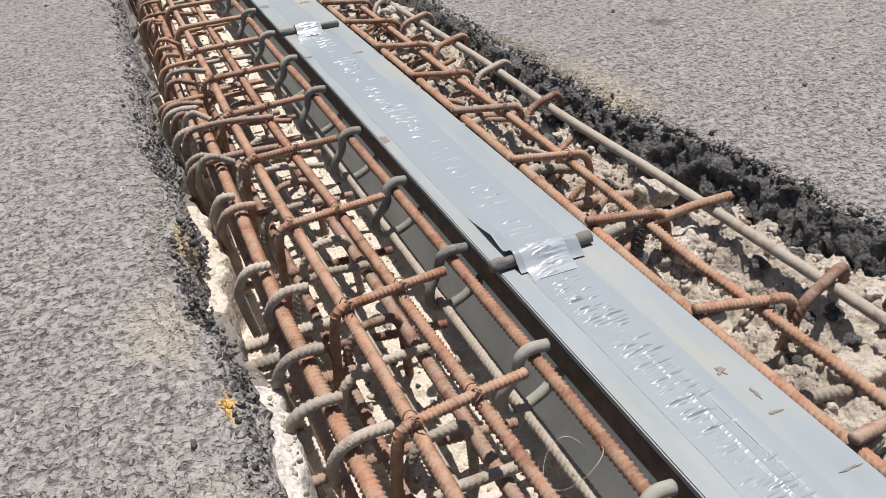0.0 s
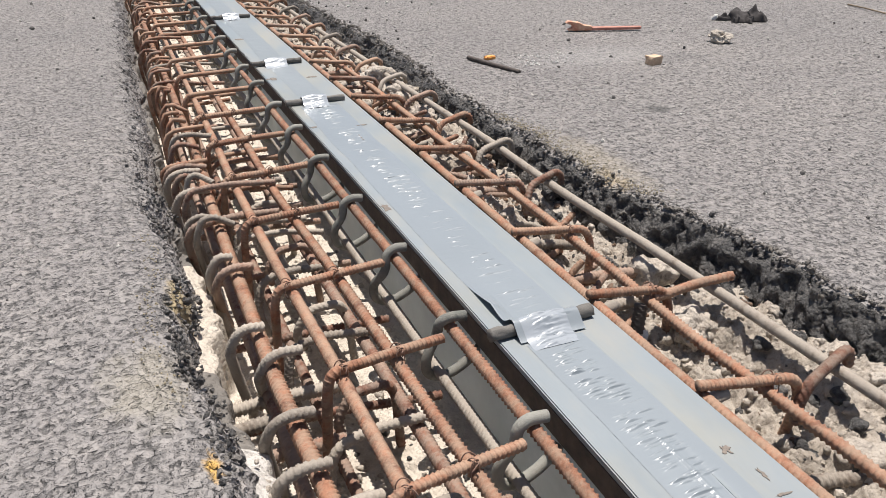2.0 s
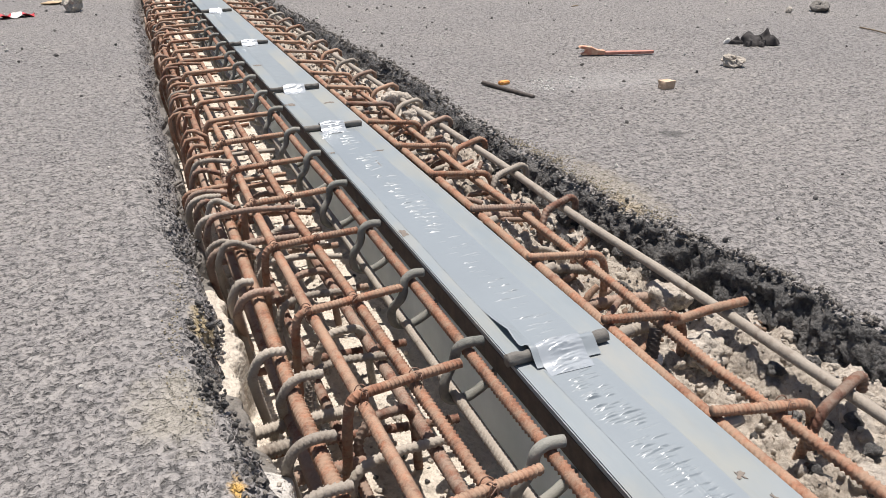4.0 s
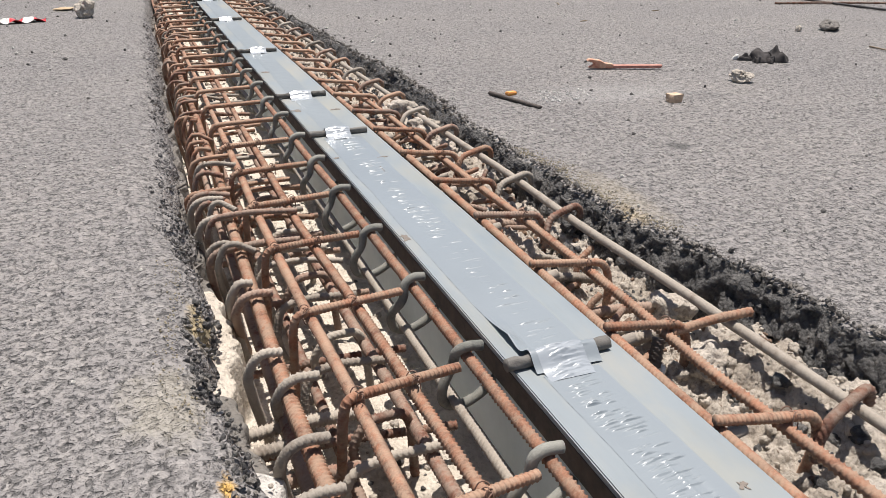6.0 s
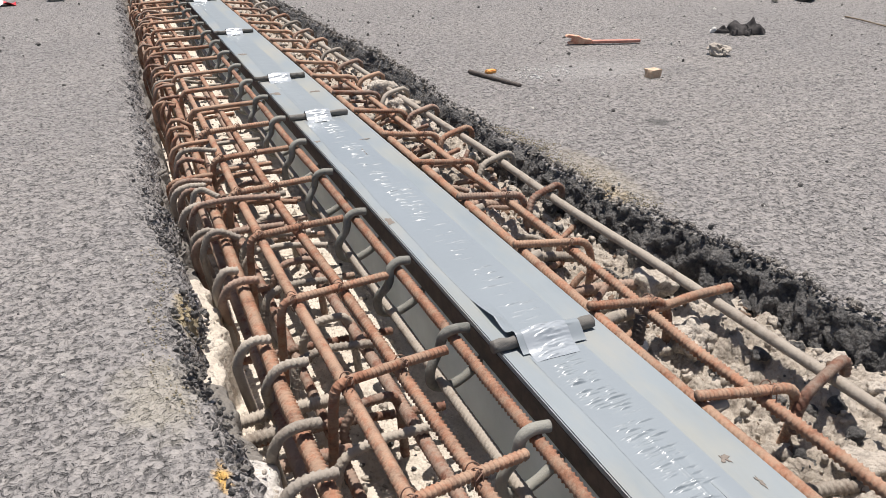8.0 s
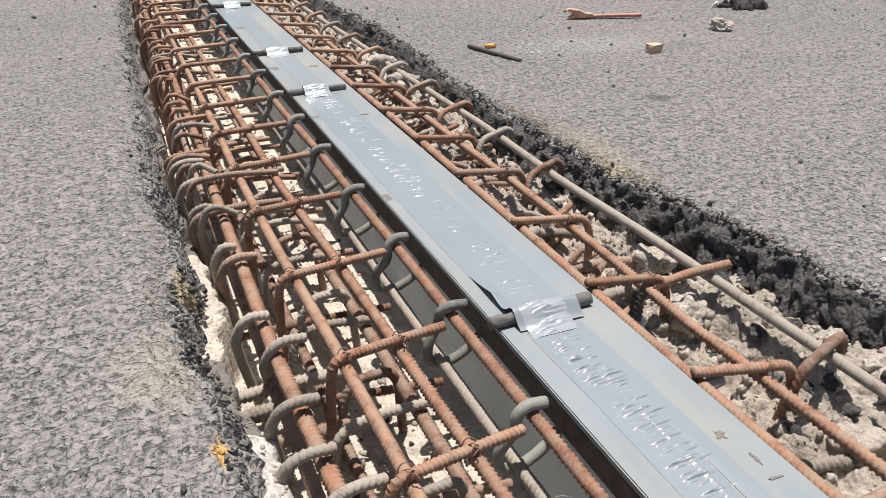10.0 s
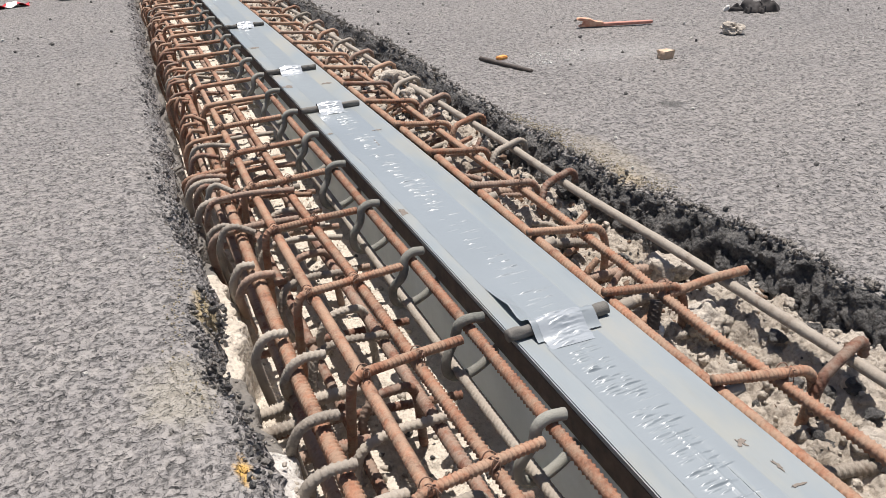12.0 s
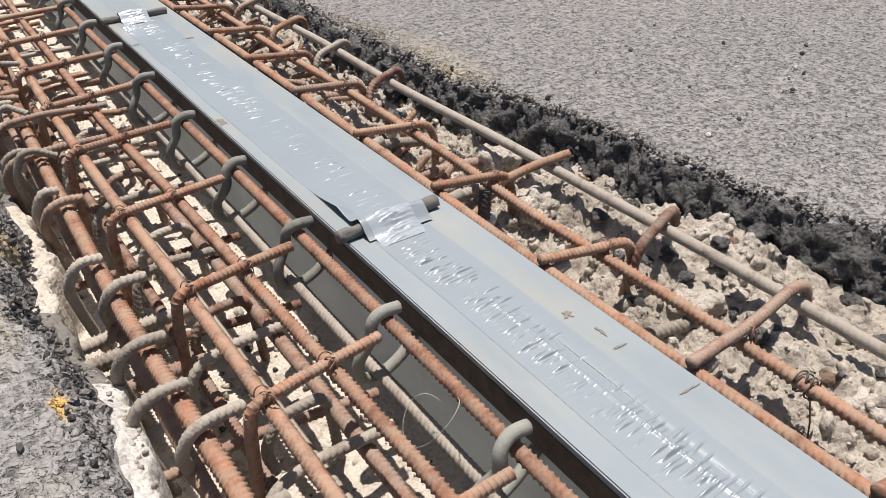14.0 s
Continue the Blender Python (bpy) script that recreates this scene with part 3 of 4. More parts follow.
for k, y in enumerate(LOOP_Y):
    o = part("anchor_loop", LOOPS[k % 3], left_beam, "dull grey bent steel anchor loop welded to the web")
    o.location = (random.uniform(-0.003, 0.003), y - Y0, random.uniform(-0.003, 0.003))
    o = part("anchor_stub", STUB, right_beam, "cement-crusted stub of an anchor")
    o.location = (0, y - 0.025 - Y0, -0.004)


# ---- duct tape over the gap ----
def tape_sheet(name, x0, x1, y0, y1, lift, wrinkles, mat, crease=None, ridge=0.0014, seed=1, corner=None, over=(), dy=0.0022, mid=-0.01):
    r = np.random.default_rng(seed)
    ys, xs = np.arange(y0, y1, dy), np.linspace(x0, x1, 52)
    X, Y = np.meshgrid(xs, ys)
    edge = np.clip(np.minimum(X - x0, x1 - X) / 0.012, 0, 1)
    Z = 0.0004 + (lift - 0.0004) * edge + 0.0005 * edge * fractal(X, Y, 0, 14, 3, seed)
    Xe = X + 0.0035 * vnoise(Y * 6, 0, 0, seed + 7) * np.abs((X - (x0 + x1) / 2) / (x1 - x0)) * 2
    cols = [(mid - 0.015, 0.4), (mid - 0.004, 0.3), (mid + 0.013, 0.3)]
    for k in range(wrinkles):
        col = cols[0] if k % 10 < 4 else cols[1] if k % 10 < 7 else cols[2]
        gap = (y1 - y0) / max(1, wrinkles * col[1])
        cy = y0 + (y1 - y0) * r.random()
        cy = y0 + (round((cy - y0) / gap) + r.normal(0, 0.14)) * gap
        ln, wd = r.uniform(0.005, 0.0155), r.uniform(0.0008, 0.0012)
        cx = np.clip(col[0] + 0.004 * float(vnoise(cy * 4, 0, 0, seed + 3)) + r.normal(0, 0.004), x0 + 0.008, x1 - 0.008)
        j0, j1 = np.searchsorted(ys, (cy - 0.02, cy + 0.02))
        ax, ay = X[j0:j1] - cx, Y[j0:j1] - cy
        sl = r.normal(0.05, 0.05)
        strength = r.uniform(0.35, 1.0) * (0.6 + 0.4 * np.clip(0.5 + float(vnoise(cy * 7, col[0] * 90, 0, seed + 4)), 0, 1))
        Z[j0:j1] += ridge * strength * np.exp(-((ay - sl * ax) / wd) ** 2 - (ax / ln) ** 4)
    if crease:
        cx, ya, yb = crease
        m = np.clip((yb - Y) / 0.1, 0, 1) * np.clip((Y - ya) / 0.1, 0, 1)
        Z += m * 0.0018 * np.exp(-((X - cx - 0.01 * vnoise(Y * 5, 0, 0, 3)) / 0.0022) ** 2) - m * 0.0012 * np.exp(-((X - cx - 0.006) / 0.005) ** 2)
    for by, h in over:
        Z += h * np.exp(-((Y - by) / 0.02) ** 2)
    if corner:
        cx, cy, h = corner
        Z += h * np.clip((cx - X) / 0.02, 0, 1) * np.clip(1 - np.abs(Y - cy) / 0.09, 0, 1) ** 1.5
    V = np.stack([Xe, Y, Z], -1).reshape(-1, 3)
    return mesh_data(name, V, grid_faces(*X.shape), [mat])


BAR_Y = [0.18, 1.39, 2.694, 3.21, 4.184, 5.33, 6.45, 7.3, 8.25]
tape = tape_sheet("duct_tape", -0.053, 0.036, 0.3, 1.356, 0.0007, 430, TAPE, (0.002, 0.2, 1.17), seed=2, mid=-0.006, dy=0.0009, ridge=0.0031)
tagged(new("duct_tape", tape), "wrinkled silver duct tape stuck over the joint gap", "tape", "tape strips")
tape = tape_sheet("duct_tape", -0.064, 0.042, 1.36, 2.672, 0.0007, 190, TAPE, seed=5, corner=(-0.04, 1.46, 0.013), over=[(1.39, 0.0212)], mid=-0.002, dy=0.0012, ridge=0.0026)
tagged(new("duct_tape", tape), "silver duct tape over the joint gap with one lifted corner", "tape", "tape strips")
for a, c in zip(BAR_Y[2:], BAR_Y[3:] + [12.8]):
    tape = tape_sheet("duct_tape", -0.045, 0.03, a + 0.02, c - 0.02, 0.0012, int(60 * (c - a)), TAPE_DULL, seed=int(a * 10), dy=0.008, ridge=0.001)
    tagged(new("duct_tape", tape), "silver duct tape stuck along the joint gap", "tape", "tape strips")


def spacer(y, k):
    pts = [(-0.098, y - 0.002, 0.009), (-0.02, y, 0.009), (0.072, y + 0.003, 0.009)]
    r = 0.0095 if k == 1 else 0.0085
    ob = new("spacer_bar", bar_data("spacer_bar", pts, r, SPACER, False, 14, step=0.0025, wobble=0.002, seed=60 + k, crust=0.22))
    tagged(ob, "short cement-crusted steel bar laid across the two beams", "steel bar", "spacer bars")
    sheet = tape_sheet("tape_patch", -0.05 - 0.003 * (k % 2), 0.021, y - 0.052, y + (0.006 if k == 1 else 0.036), 0.002, 90, TAPE_BRIGHT, over=[(y, 0.0225)], seed=30 + k, ridge=0.0019, dy=0.0013)
    tagged(new("tape_patch", sheet), "bright crinkled patch of silver tape over a spacer bar", "tape", "tape patches")


SPACER = rust_material("mortar_crusted_bar", (0.13, 0.122, 0.11), (0.085, 0.078, 0.07), (0.045, 0.04, 0.036), (0.17, 0.16, 0.145), 0.42)
for k, y in enumerate(BAR_Y):
    spacer(y, k)

# ---- reinforcement, the deep side ----
NEAR_END = 2.9


def long_bar(xs, z, r, mat, label, y0=Y0 + 0.3, y1=12.0, near=(0.7, 2.9), group="long bars", seed=0, bulge=0.25):
    """A bar that runs along the trench. xs: pairs of y and x."""
    yy, xx = [p[0] for p in xs], [p[1] for p in xs]

    def run(a, c):
        n = max(3, int((c - a) / 0.05))
        return [(float(np.interp(y, yy, xx)) + 0.0025 * float(vnoise(y * 3.1, 0, 0, seed)), y, z + 0.0025 * float(vnoise(y * 2.7, 0, 4, seed))) for y in np.linspace(a, c, n)]
    ob = new("reinforcing_bar", bar_data("reinforcing_bar", run(y0, y1), r, mat, True, 14, seed=seed, near=near, bulge=bulge))
    return tagged(ob, label, "rebar", group)


OR, BR, GR = "orange rusty ribbed reinforcing bar running along the trench", "brown rusty ribbed reinforcing bar low in the trench", "grey cement-coated ribbed bar running through the anchor loops"
long_bar([(0, -0.126), (1.4, -0.127), (3, -0.137), (12, -0.137)], -0.0085, 0.0086, RUST, OR, seed=1)
long_bar([(0, -0.142), (1.5, -0.146), (2.0, -0.144), (12, -0.15)], -0.084, 0.0086, CEMENTED, GR, seed=2)
long_bar([(0, -0.208), (1.18, -0.216), (1.46, -0.223), (1.75, -0.231), (2.1, -0.247), (3, -0.25), (12, -0.24)], -0.026, 0.0088, RUST, OR, seed=3)
long_bar([(0, -0.296), (1.05, -0.302), (1.2, -0.304), (1.45, -0.309), (1.75, -0.318), (2.14, -0.321), (12, -0.31)], -0.026, 0.0088, RUST, OR, seed=4)
long_bar([(0, -0.36), (1.13, -0.369), (1.5, -0.382), (2.4, -0.38), (12, -0.366)], -0.06, 0.0115, RUST, "thick orange rusty bar lying under the hooked bars", y1=2.35, seed=5)
long_bar([(0, -0.36), (2.3, -0.368), (12, -0.35)], -0.055, 0.0105, RUST, OR, y0=2.25, near=(2.25, 2.9), seed=15)
long_bar([(0, -0.375), (1.3, -0.388), (2.4, -0.39), (12, -0.37)], -0.125, 0.01, RUST_DARK, BR, seed=6)
long_bar([(0, -0.2), (1.3, -0.208), (1.65, -0.213), (2.4, -0.225), (12, -0.22)], -0.12, 0.0103, RUST_DARK, BR, seed=7)
long_bar([(0, -0.3), (2, -0.315), (12, -0.3)], -0.185, 0.009, RUST_DARK, BR, seed=8)
long_bar([(0, -0.24), (2, -0.262), (12, -0.25)], -0.165, 0.009, CEMENTED, BR, seed=9)
# the shallow side
long_bar([(0, 0.11), (1.3, 0.111), (1.9, 0.116), (12, 0.112)], -0.014, 0.0095, RUST, "orange ribbed bar lying tight along the beam", seed=11)
long_bar([(0, 0.2), (1.05, 0.205), (1.3, 0.2), (1.55, 0.213), (1.95, 0.218), (12, 0.21)], -0.026, 0.0086, RUST, OR, seed=12)
long_bar([(0, 0.336), (1.15, 0.336), (1.6, 0.331), (1.9, 0.323), (2.35, 0.326), (2.8, 0.321), (4, 0.31), (12, 0.3)], -0.028, 0.0094, CEMENTED, "smooth dusty grey bar running beside the cut asphalt", seed=13, bulge=0.06)


def tie(y, x, z, parent, k):
    """Tie wire wound tight round a crossing, with two short twisted ends."""
    pts = []
    for a in np.linspace(0, 5 * math.pi, 46):
        pts.append((x + 0.0102 * math.cos(a) * (0.9 if a < 8 else 0.6), y + 0.011 * math.sin(a / 2.5 + 0.5), z + 0.005 + 0.0138 * math.sin(a)))
    pts += [(x + 0.004, y - 0.011, z + 0.019), (x + 0.009 * random.uniform(-1, 1), y - 0.016, z + random.uniform(0.008, 0.026))]
    part("tie_wire", bar_data("tie_wire", pts, 0.0009, WIRE, False, 5, step=0.003, seed=k), parent, "thin rusty tie wire")


def bent_bar(points, r, mat, label, group, radius=0.03, ribs=True, name="stirrup", seed=0, wobble=0.002, pitch=0.0086, slant=1.9, bulge=0.26):
    ob = new(name, bar_data(name, fillet(points, radius), r, mat, ribs, 12 if ribs else 7, step=None if ribs else 0.02, wobble=wobble, seed=seed, pitch=pitch, slant=slant, bulge=bulge))
    return tagged(ob, label, "rebar", group)


ST = "orange rusty stirrup bent down beside the long bars"
random.seed(8)
XBAR_Y = [0.42, 0.67, 0.92, 1.172, 1.42, 1.682, 1.962, 2.215, 2.47, 2.72] + [2.97 + 0.25 * k for k in range(30)]
for k, y in enumerate(XBAR_Y):
    near = 0.8 < y < NEAR_END
    xl = -0.324 if y < 1.6 else -0.342
    s = random.uniform(-0.01, 0.01)
    pts = [(-0.151, y + 0.01 + s * 0.5, -0.009), (-0.22, y + 0.006, -0.0095), (xl, y - 0.008, -0.0095), (xl - 0.006, y - 0.006, -0.045), (xl - 0.004, y + 0.04 - s, -0.226)]
    ob = bent_bar(pts, 0.0075, RUST, ST, "stirrups", 0.028, near, seed=100 + k, pitch=0.0066, slant=0.5, bulge=0.17)
    if near and y > 1.0:
        tie(y + 0.004, -0.24 if y > 1.5 else -0.222, -0.018, ob, k)
        tie(y - 0.006, xl + 0.018, -0.018, ob, k + 40)

# hooks that stand up at the edge and curl over the thick bar: y, base x, reach, top height
HK = "grey cement-coated ribbed bar hooked over the long bars"
for k, (y, bx, tip, ly, lz) in enumerate([(1.05, -0.405, -0.335, 1.08, -0.235), (1.197, -0.4, -0.322, 1.27, -0.22), (1.272, -0.432, -0.362, 1.292, -0.22), (1.376, -0.423, -0.356, 1.445, -0.225), (1.527, -0.402, -0.338, 1.65, -0.225), (1.612, -0.43, -0.376, 1.64, -0.22), (1.824, -0.423, -0.356, 1.95, -0.225), (1.875, -0.426, -0.384, 1.9, -0.225), (2.05, -0.445, -0.26, 2.08, -0.235), (2.23, -0.452, -0.375, 2.25, -0.235), (2.36, -0.458, -0.38, 2.4, -0.235)]):
    mid_y = (y + ly) / 2
    pts = [(bx + 0.026, ly, lz), (bx + 0.01, mid_y, lz * 0.5 - 0.035), (bx - 0.002, y + 0.002, -0.07), (bx + 0.012, y - 0.003, -0.04), ((bx + tip) / 2, y - 0.002, -0.032), (tip, y + 0.002, -0.038)]
    bent_bar(pts, 0.0076, RUST_DARK if k in (6, 8) else CEMENTED, HK, "hooked bars", 0.034, True, "hooked_bar", 200 + k, bulge=0.27)
# inner, lower hooks
for k, y in enumerate([0.88, 1.13, 1.385, 1.645, 1.9, 2.15, 2.4, 2.65]):
    s = random.uniform(-0.012, 0.012)
    pts = [(-0.325, y - 0.02 + s, -0.235), (-0.348, y - 0.02 + s, -0.17), (-0.335, y - 0.01, -0.105), (-0.285, y, -0.098), (-0.185, y - 0.01 + s, -0.1)]
    bent_bar(pts, 0.0073, CEMENTED, "grey cement-coated inner bar hooked low in the trench", "inner hooks", 0.03, True, "hooked_bar", 230 + k)
    pts = [(-0.2, y + 0.1 + s, -0.235), (-0.212, y + 0.09, -0.12), (-0.225, y + 0.085, -0.092), (-0.285, y + 0.08, -0.09), (-0.31, y + 0.075, -0.13), (-0.3, y + 0.08 - s, -0.165)]
    bent_bar(pts, 0.0073, CEMENTED if k % 2 else RUST_DARK, "ribbed bar curled back on itself low in the trench", "inner hooks", 0.035, True, "hooked_bar", 250 + k)
    pts = [(-0.43, y + 0.14, -0.17 + s), (-0.3, y + 0.145 + s, -0.172), (-0.12, y + 0.13, -0.175)]
    bent_bar(pts, 0.0075, RUST_DARK, "brown bar lying across the trench low down", "cross bars", 0.03, True, "cross_bar", 270 + k)
# bar ends that stick out of the concrete beside the edge
for k, (y, z, x1) in enumerate([(1.44, -0.15, -0.3), (1.5, -0.135, -0.34), (1.57, -0.15, -0.27)]):
    bent_bar([(-0.455, y, z), (-0.38, y + 0.003, z + 0.002), (x1, y + 0.006, z - 0.004)], 0.0105, CEMENTED if k != 0 else RUST_DARK, "bar end sticking out of the concrete edge", "bar ends", 0.03, True, "bar_end", 290 + k, 0.001)
# the crowded hooks and stirrups further along
y, k = 2.03, 0
while y < 9.8:
    near = y < 2.6
    bx = float(lip(y, LEFT_LIP, 40)) + random.uniform(0.066, 0.1)
    top = random.uniform(-0.05, -0.012)
    tip = random.choice([-0.37, -0.36, -0.34, -0.25]) + random.uniform(-0.02, 0.02)
    lean = random.uniform(-0.05, 0.06)
    pts = [(bx + 0.03, y + lean, -0.235), (bx + 0.006, y + lean * 0.5, -0.13), (bx, y, -0.06), (bx + 0.016, y, top), ((bx + tip) / 2, y, top + 0.004), (tip, y + random.uniform(-0.03, 0.03), top - random.uniform(-0.004, 0.02))]
    bent_bar(pts, 0.0063, random.choice([RUST_DARK, RUST_DARK, RUST, RUST, CEMENTED]), "rusty bar hooked over at the trench edge", "hooked bars", 0.03, near, "hooked_bar", 300 + k)
    if k % 2 == 0:
        z = random.uniform(-0.12, -0.05)
        pts = [(-0.34, y + 0.03, -0.235), (-0.352, y + 0.03, z - 0.03), (-0.33, y + 0.03, z), (-0.26, y + 0.035, z), (-0.175, y + random.uniform(-0.02, 0.06), z)]
        bent_bar(pts, 0.0065, random.choice([RUST_DARK, CEMENTED, RUST]), "rusty bar hooked low in the trench", "inner hooks", 0.03, near, "hooked_bar", 500 + k)
    y += random.uniform(0.05, 0.095) if y < 6 else random.uniform(0.06, 0.11)
    k += 1

# ---- reinforcement, the shallow side ----
for k, y in enumerate([0.47, 0.7, 0.935, 1.172, 1.438, 1.69, 1.955, 2.2] + [2.45 + 0.25 * j for j in range(32)]):
    near = 0.6 < y < NEAR_END
    s = random.uniform(-0.012, 0.012)
    if k in (2,):
        pts = [(0.1, y - 0.01, 0.003), (0.23, y + 0.002, -0.006), (0.315, y + 0.012, 0.002), (0.352, y + 0.014, -0.008), (0.364, y + 0.012, -0.06)]
    else:
        e = 0.244 if k != 4 else 0.232
        pts = [(0.099, y + 0.008 + s * 0.5, 0.0035), (0.18, y, -0.006), (e, y - 0.012, -0.008), (e + 0.016, y - 0.012, -0.045), (e + 0.014, y - 0.008 + s, -0.135)]
    ob = bent_bar(pts, 0.0075, RUST if k % 4 != 2 else RUST_DARK, "orange rusty stirrup hooked over the bar beside the beam", "stirrups", 0.026, near, seed=700 + k, pitch=0.0066, slant=0.5, bulge=0.17)
    if near:
        tie(y - 0.004, 0.212, -0.018, ob, k)
    # second hook, over the outer bar
    xo = float(np.interp(y, [0, 1.15, 1.6, 1.9, 2.35, 2.8, 4, 12], [0.336, 0.336, 0.331, 0.323, 0.326, 0.321, 0.31, 0.3]))
    if k == 4:
        pts = [(0.215, y - 0.012, -0.022), (0.29, y - 0.016, -0.01), (0.364, y - 0.02, -0.0075)]
    elif k in (2, 5):
        continue
    else:
        pts = [(0.246, y - 0.034 + s, -0.075), (0.248, y - 0.03 + s, -0.045), (0.266, y - 0.02, -0.018), (0.32, y - 0.004, -0.0095), (xo + 0.022, y + 0.01, -0.0095), (xo + 0.04, y + 0.014, -0.02), (xo + 0.041, y + 0.014, -0.042)]
    bent_bar(pts, 0.0078, RUST if k == 4 else (RUST_DARK, CEMENTED, RUST)[k % 3], "rusty bar hooked over the outer bar", "outer hooks", 0.026, near, "hooked_bar", 740 + k)
# cut bars that lie low across the rubble
for k, (x0, ya, x1, yb, z) in enumerate([(0.207, 0.841, 0.31, 0.83, -0.1), (0.2, 1.07, 0.36, 1.02, -0.1), (0.11, 1.55, 0.31, 1.52, -0.075), (0.13, 1.475, 0.3, 1.49, -0.06), (0.13, 1.78, 0.28, 1.74, -0.075), (0.17, 1.62, 0.34, 1.6, -0.08), (0.12, 2.1, 0.3, 2.06, -0.08), (0.14, 2.4, 0.31, 2.35, -0.08), (0.13, 2.62, 0.33, 2.66, -0.075), (0.12, 2.95, 0.3, 3.0, -0.07), (0.14, 3.3, 0.29, 3.26, -0.07), (0.12, 3.6, 0.28, 3.62, -0.07)]):
    bent_bar([(x0, ya, z), ((x0 + x1) / 2, (ya + yb) / 2, z + 0.004), (x1, yb, z - 0.004)], 0.0098, CEMENTED if k < 5 else RUST_DARK, "cut bar lying low across the concrete rubble", "cut bars", 0.03, ya < 2.5, "cut_bar", 800 + k)
for k in range(30):
    y, x, a = 1.45 + 0.06 * k, random.uniform(0.13, 0.28), random.uniform(-0.7, 0.7)
    h = random.uniform(0.025, 0.06)
    z = float(floor_height(np.float64(x), np.float64(y))) + random.uniform(0.01, 0.03)
    bent_bar([(x - h * math.cos(a), y - h * math.sin(a), z), (x, y, z + 0.004), (x + h * math.cos(a), y + h * math.sin(a), z + random.uniform(-0.01, 0.02))], 0.0062, random.choice([RUST, RUST_DARK, RUST_DARK, CEMENTED]), "short rusty offcut lying in the rubble", "bar ends", 0.02, y < 2.4, "bar_end", 860 + k)
for k in range(26):
    y = 1.55 + 0.085 * k + random.uniform(-0.03, 0.03)
    x = random.uniform(0.12, 0.27)
    pts = [(x, y, -0.13), (x + random.uniform(-0.02, 0.02), y + 0.01, -0.07), (x + random.uniform(0.0, 0.05), y + random.uniform(-0.05, 0.05), random.uniform(-0.06, -0.03))]
    bent_bar(pts, 0.0065, random.choice([RUST, RUST_DARK]), "short rusty bar end standing out of the rubble", "bar ends", 0.02, y < 2.6, "bar_end", 830 + k)


# ---- larger lumps of concrete in the trench ----
def stone(name, at, size, mat, label, category, seed, base=ICO3, rough=0.32, squash=(1, 1, 1), group=""):
    v, f = base
    q = v * (1 + rough * fractal(v[:, 0] + seed * 3.7, v[:, 1], v[:, 2], 1.5, 5, seed)[:, None])
    q = q * size * np.array(squash)
    q[:, 2] -= q[:, 2].min() * 0.8
    ob = new(name, mesh_data(name, q, f, [mat], base is ICO4 or mat is BROKEN))
    ob.location = at
    ob.rotation_euler = (0, 0, seed * 1.3)
    return tagged(ob, label, category, group)


for k, (x, y, z, r) in enumerate([(0.346, 1.6, -0.115, 0.036), (0.28, 1.4, -0.1, 0.032), (0.327, 3.1, -0.1, 0.06), (0.32, 2.9, -0.1, 0.045), (0.325, 2.7, -0.12, 0.045), (0.3, 2.4, -0.12, 0.042), (0.19, 2.12, -0.12, 0.035), (0.16, 1.86, -0.12, 0.03), (0.29, 1.06, -0.105, 0.026), (0.31, 0.8, -0.105, 0.034)]):
    stone("concrete_lump", (x, y, z), r, RUBBLE, "rough pale lump of broken concrete in the trench", "rubble", 11 + k, ICO4, 0.5, squash=(1, 1.15, 0.75), group="concrete lumps")
for k, (x, y, r) in enumerate([(0.372, 1.09, 0.014), (0.398, 1.115, 0.012), (0.34, 1.16, 0.013), (0.308, 1.1, 0.012), (0.46, 1.1, 0.015), (0.47, 0.94, 0.016), (0.52, 0.93, 0.018), (0.25, 1.13, 0.01), (0.29, 1.22, 0.012), (0.33, 1.3, 0.013), (0.27, 0.95, 0.012), (0.4, 1.3, 0.016), (0.38, 1.5, 0.018), (0.33, 1.72, 0.017), (0.3, 1.9, 0.018), (0.35, 1.98, 0.02), (0.29, 2.2, 0.018), (0.15, 1.25, 0.009), (0.41, 0.86, 0.013)]):
    stone("asphalt_lump", (x, y, float(floor_height(np.float64(x), np.float64(y))) - 0.002), r, BROKEN, "black lump of broken asphalt lying in the concrete rubble", "rubble", 130 + k, ICO3, 0.45, squash=(1, 1.1, 0.8), group="asphalt lumps")
PLASTER = plain_material("white_fragment", (0.68, 0.66, 0.62), (0.8, 0.78, 0.74), 0.7, 60)
stone("white_fragment", (0.206, 1.43, -0.1), 0.013, PLASTER, "small white fragment lying against a bar", "debris", 31, ICO2, squash=(0.6, 1.5, 0.9))


# ---- marks of paint and sand on the road ----
def patch(name, x, y, w, l, mat, label, category, seed, ragged=0.5, n=40):
    a = np.linspace(0, 2 * math.pi, n, endpoint=False)
    r = 1 + ragged * fractal(np.cos(a) * 2 + seed, np.sin(a) * 2, 0, 1.0, 3, seed)
    ring = np.stack([np.cos(a) * r * w / 2, np.sin(a) * r * l / 2, np.zeros(n)], 1)
    V = np.concatenate([ring, ring * 0.9 + [0, 0, 0.0016], [[0, 0, 0.002]]])
    F = [(k, (k + 1) % n, n + (k + 1) % n, n + k) for k in range(n)]
    F += [(n + k, n + (k + 1) % n, 2 * n) for k in range(n)]
    ob = new(name, mesh_data(name, V, F, [mat], False))
    ob.location = (x, y, float(road_height(x, y)) + 0.0006)
    return tagged(ob, label, category)


CHALK = plain_material("spilled_plaster", (0.5, 0.48, 0.45), (0.62, 0.6, 0.57), 0.9, 120)


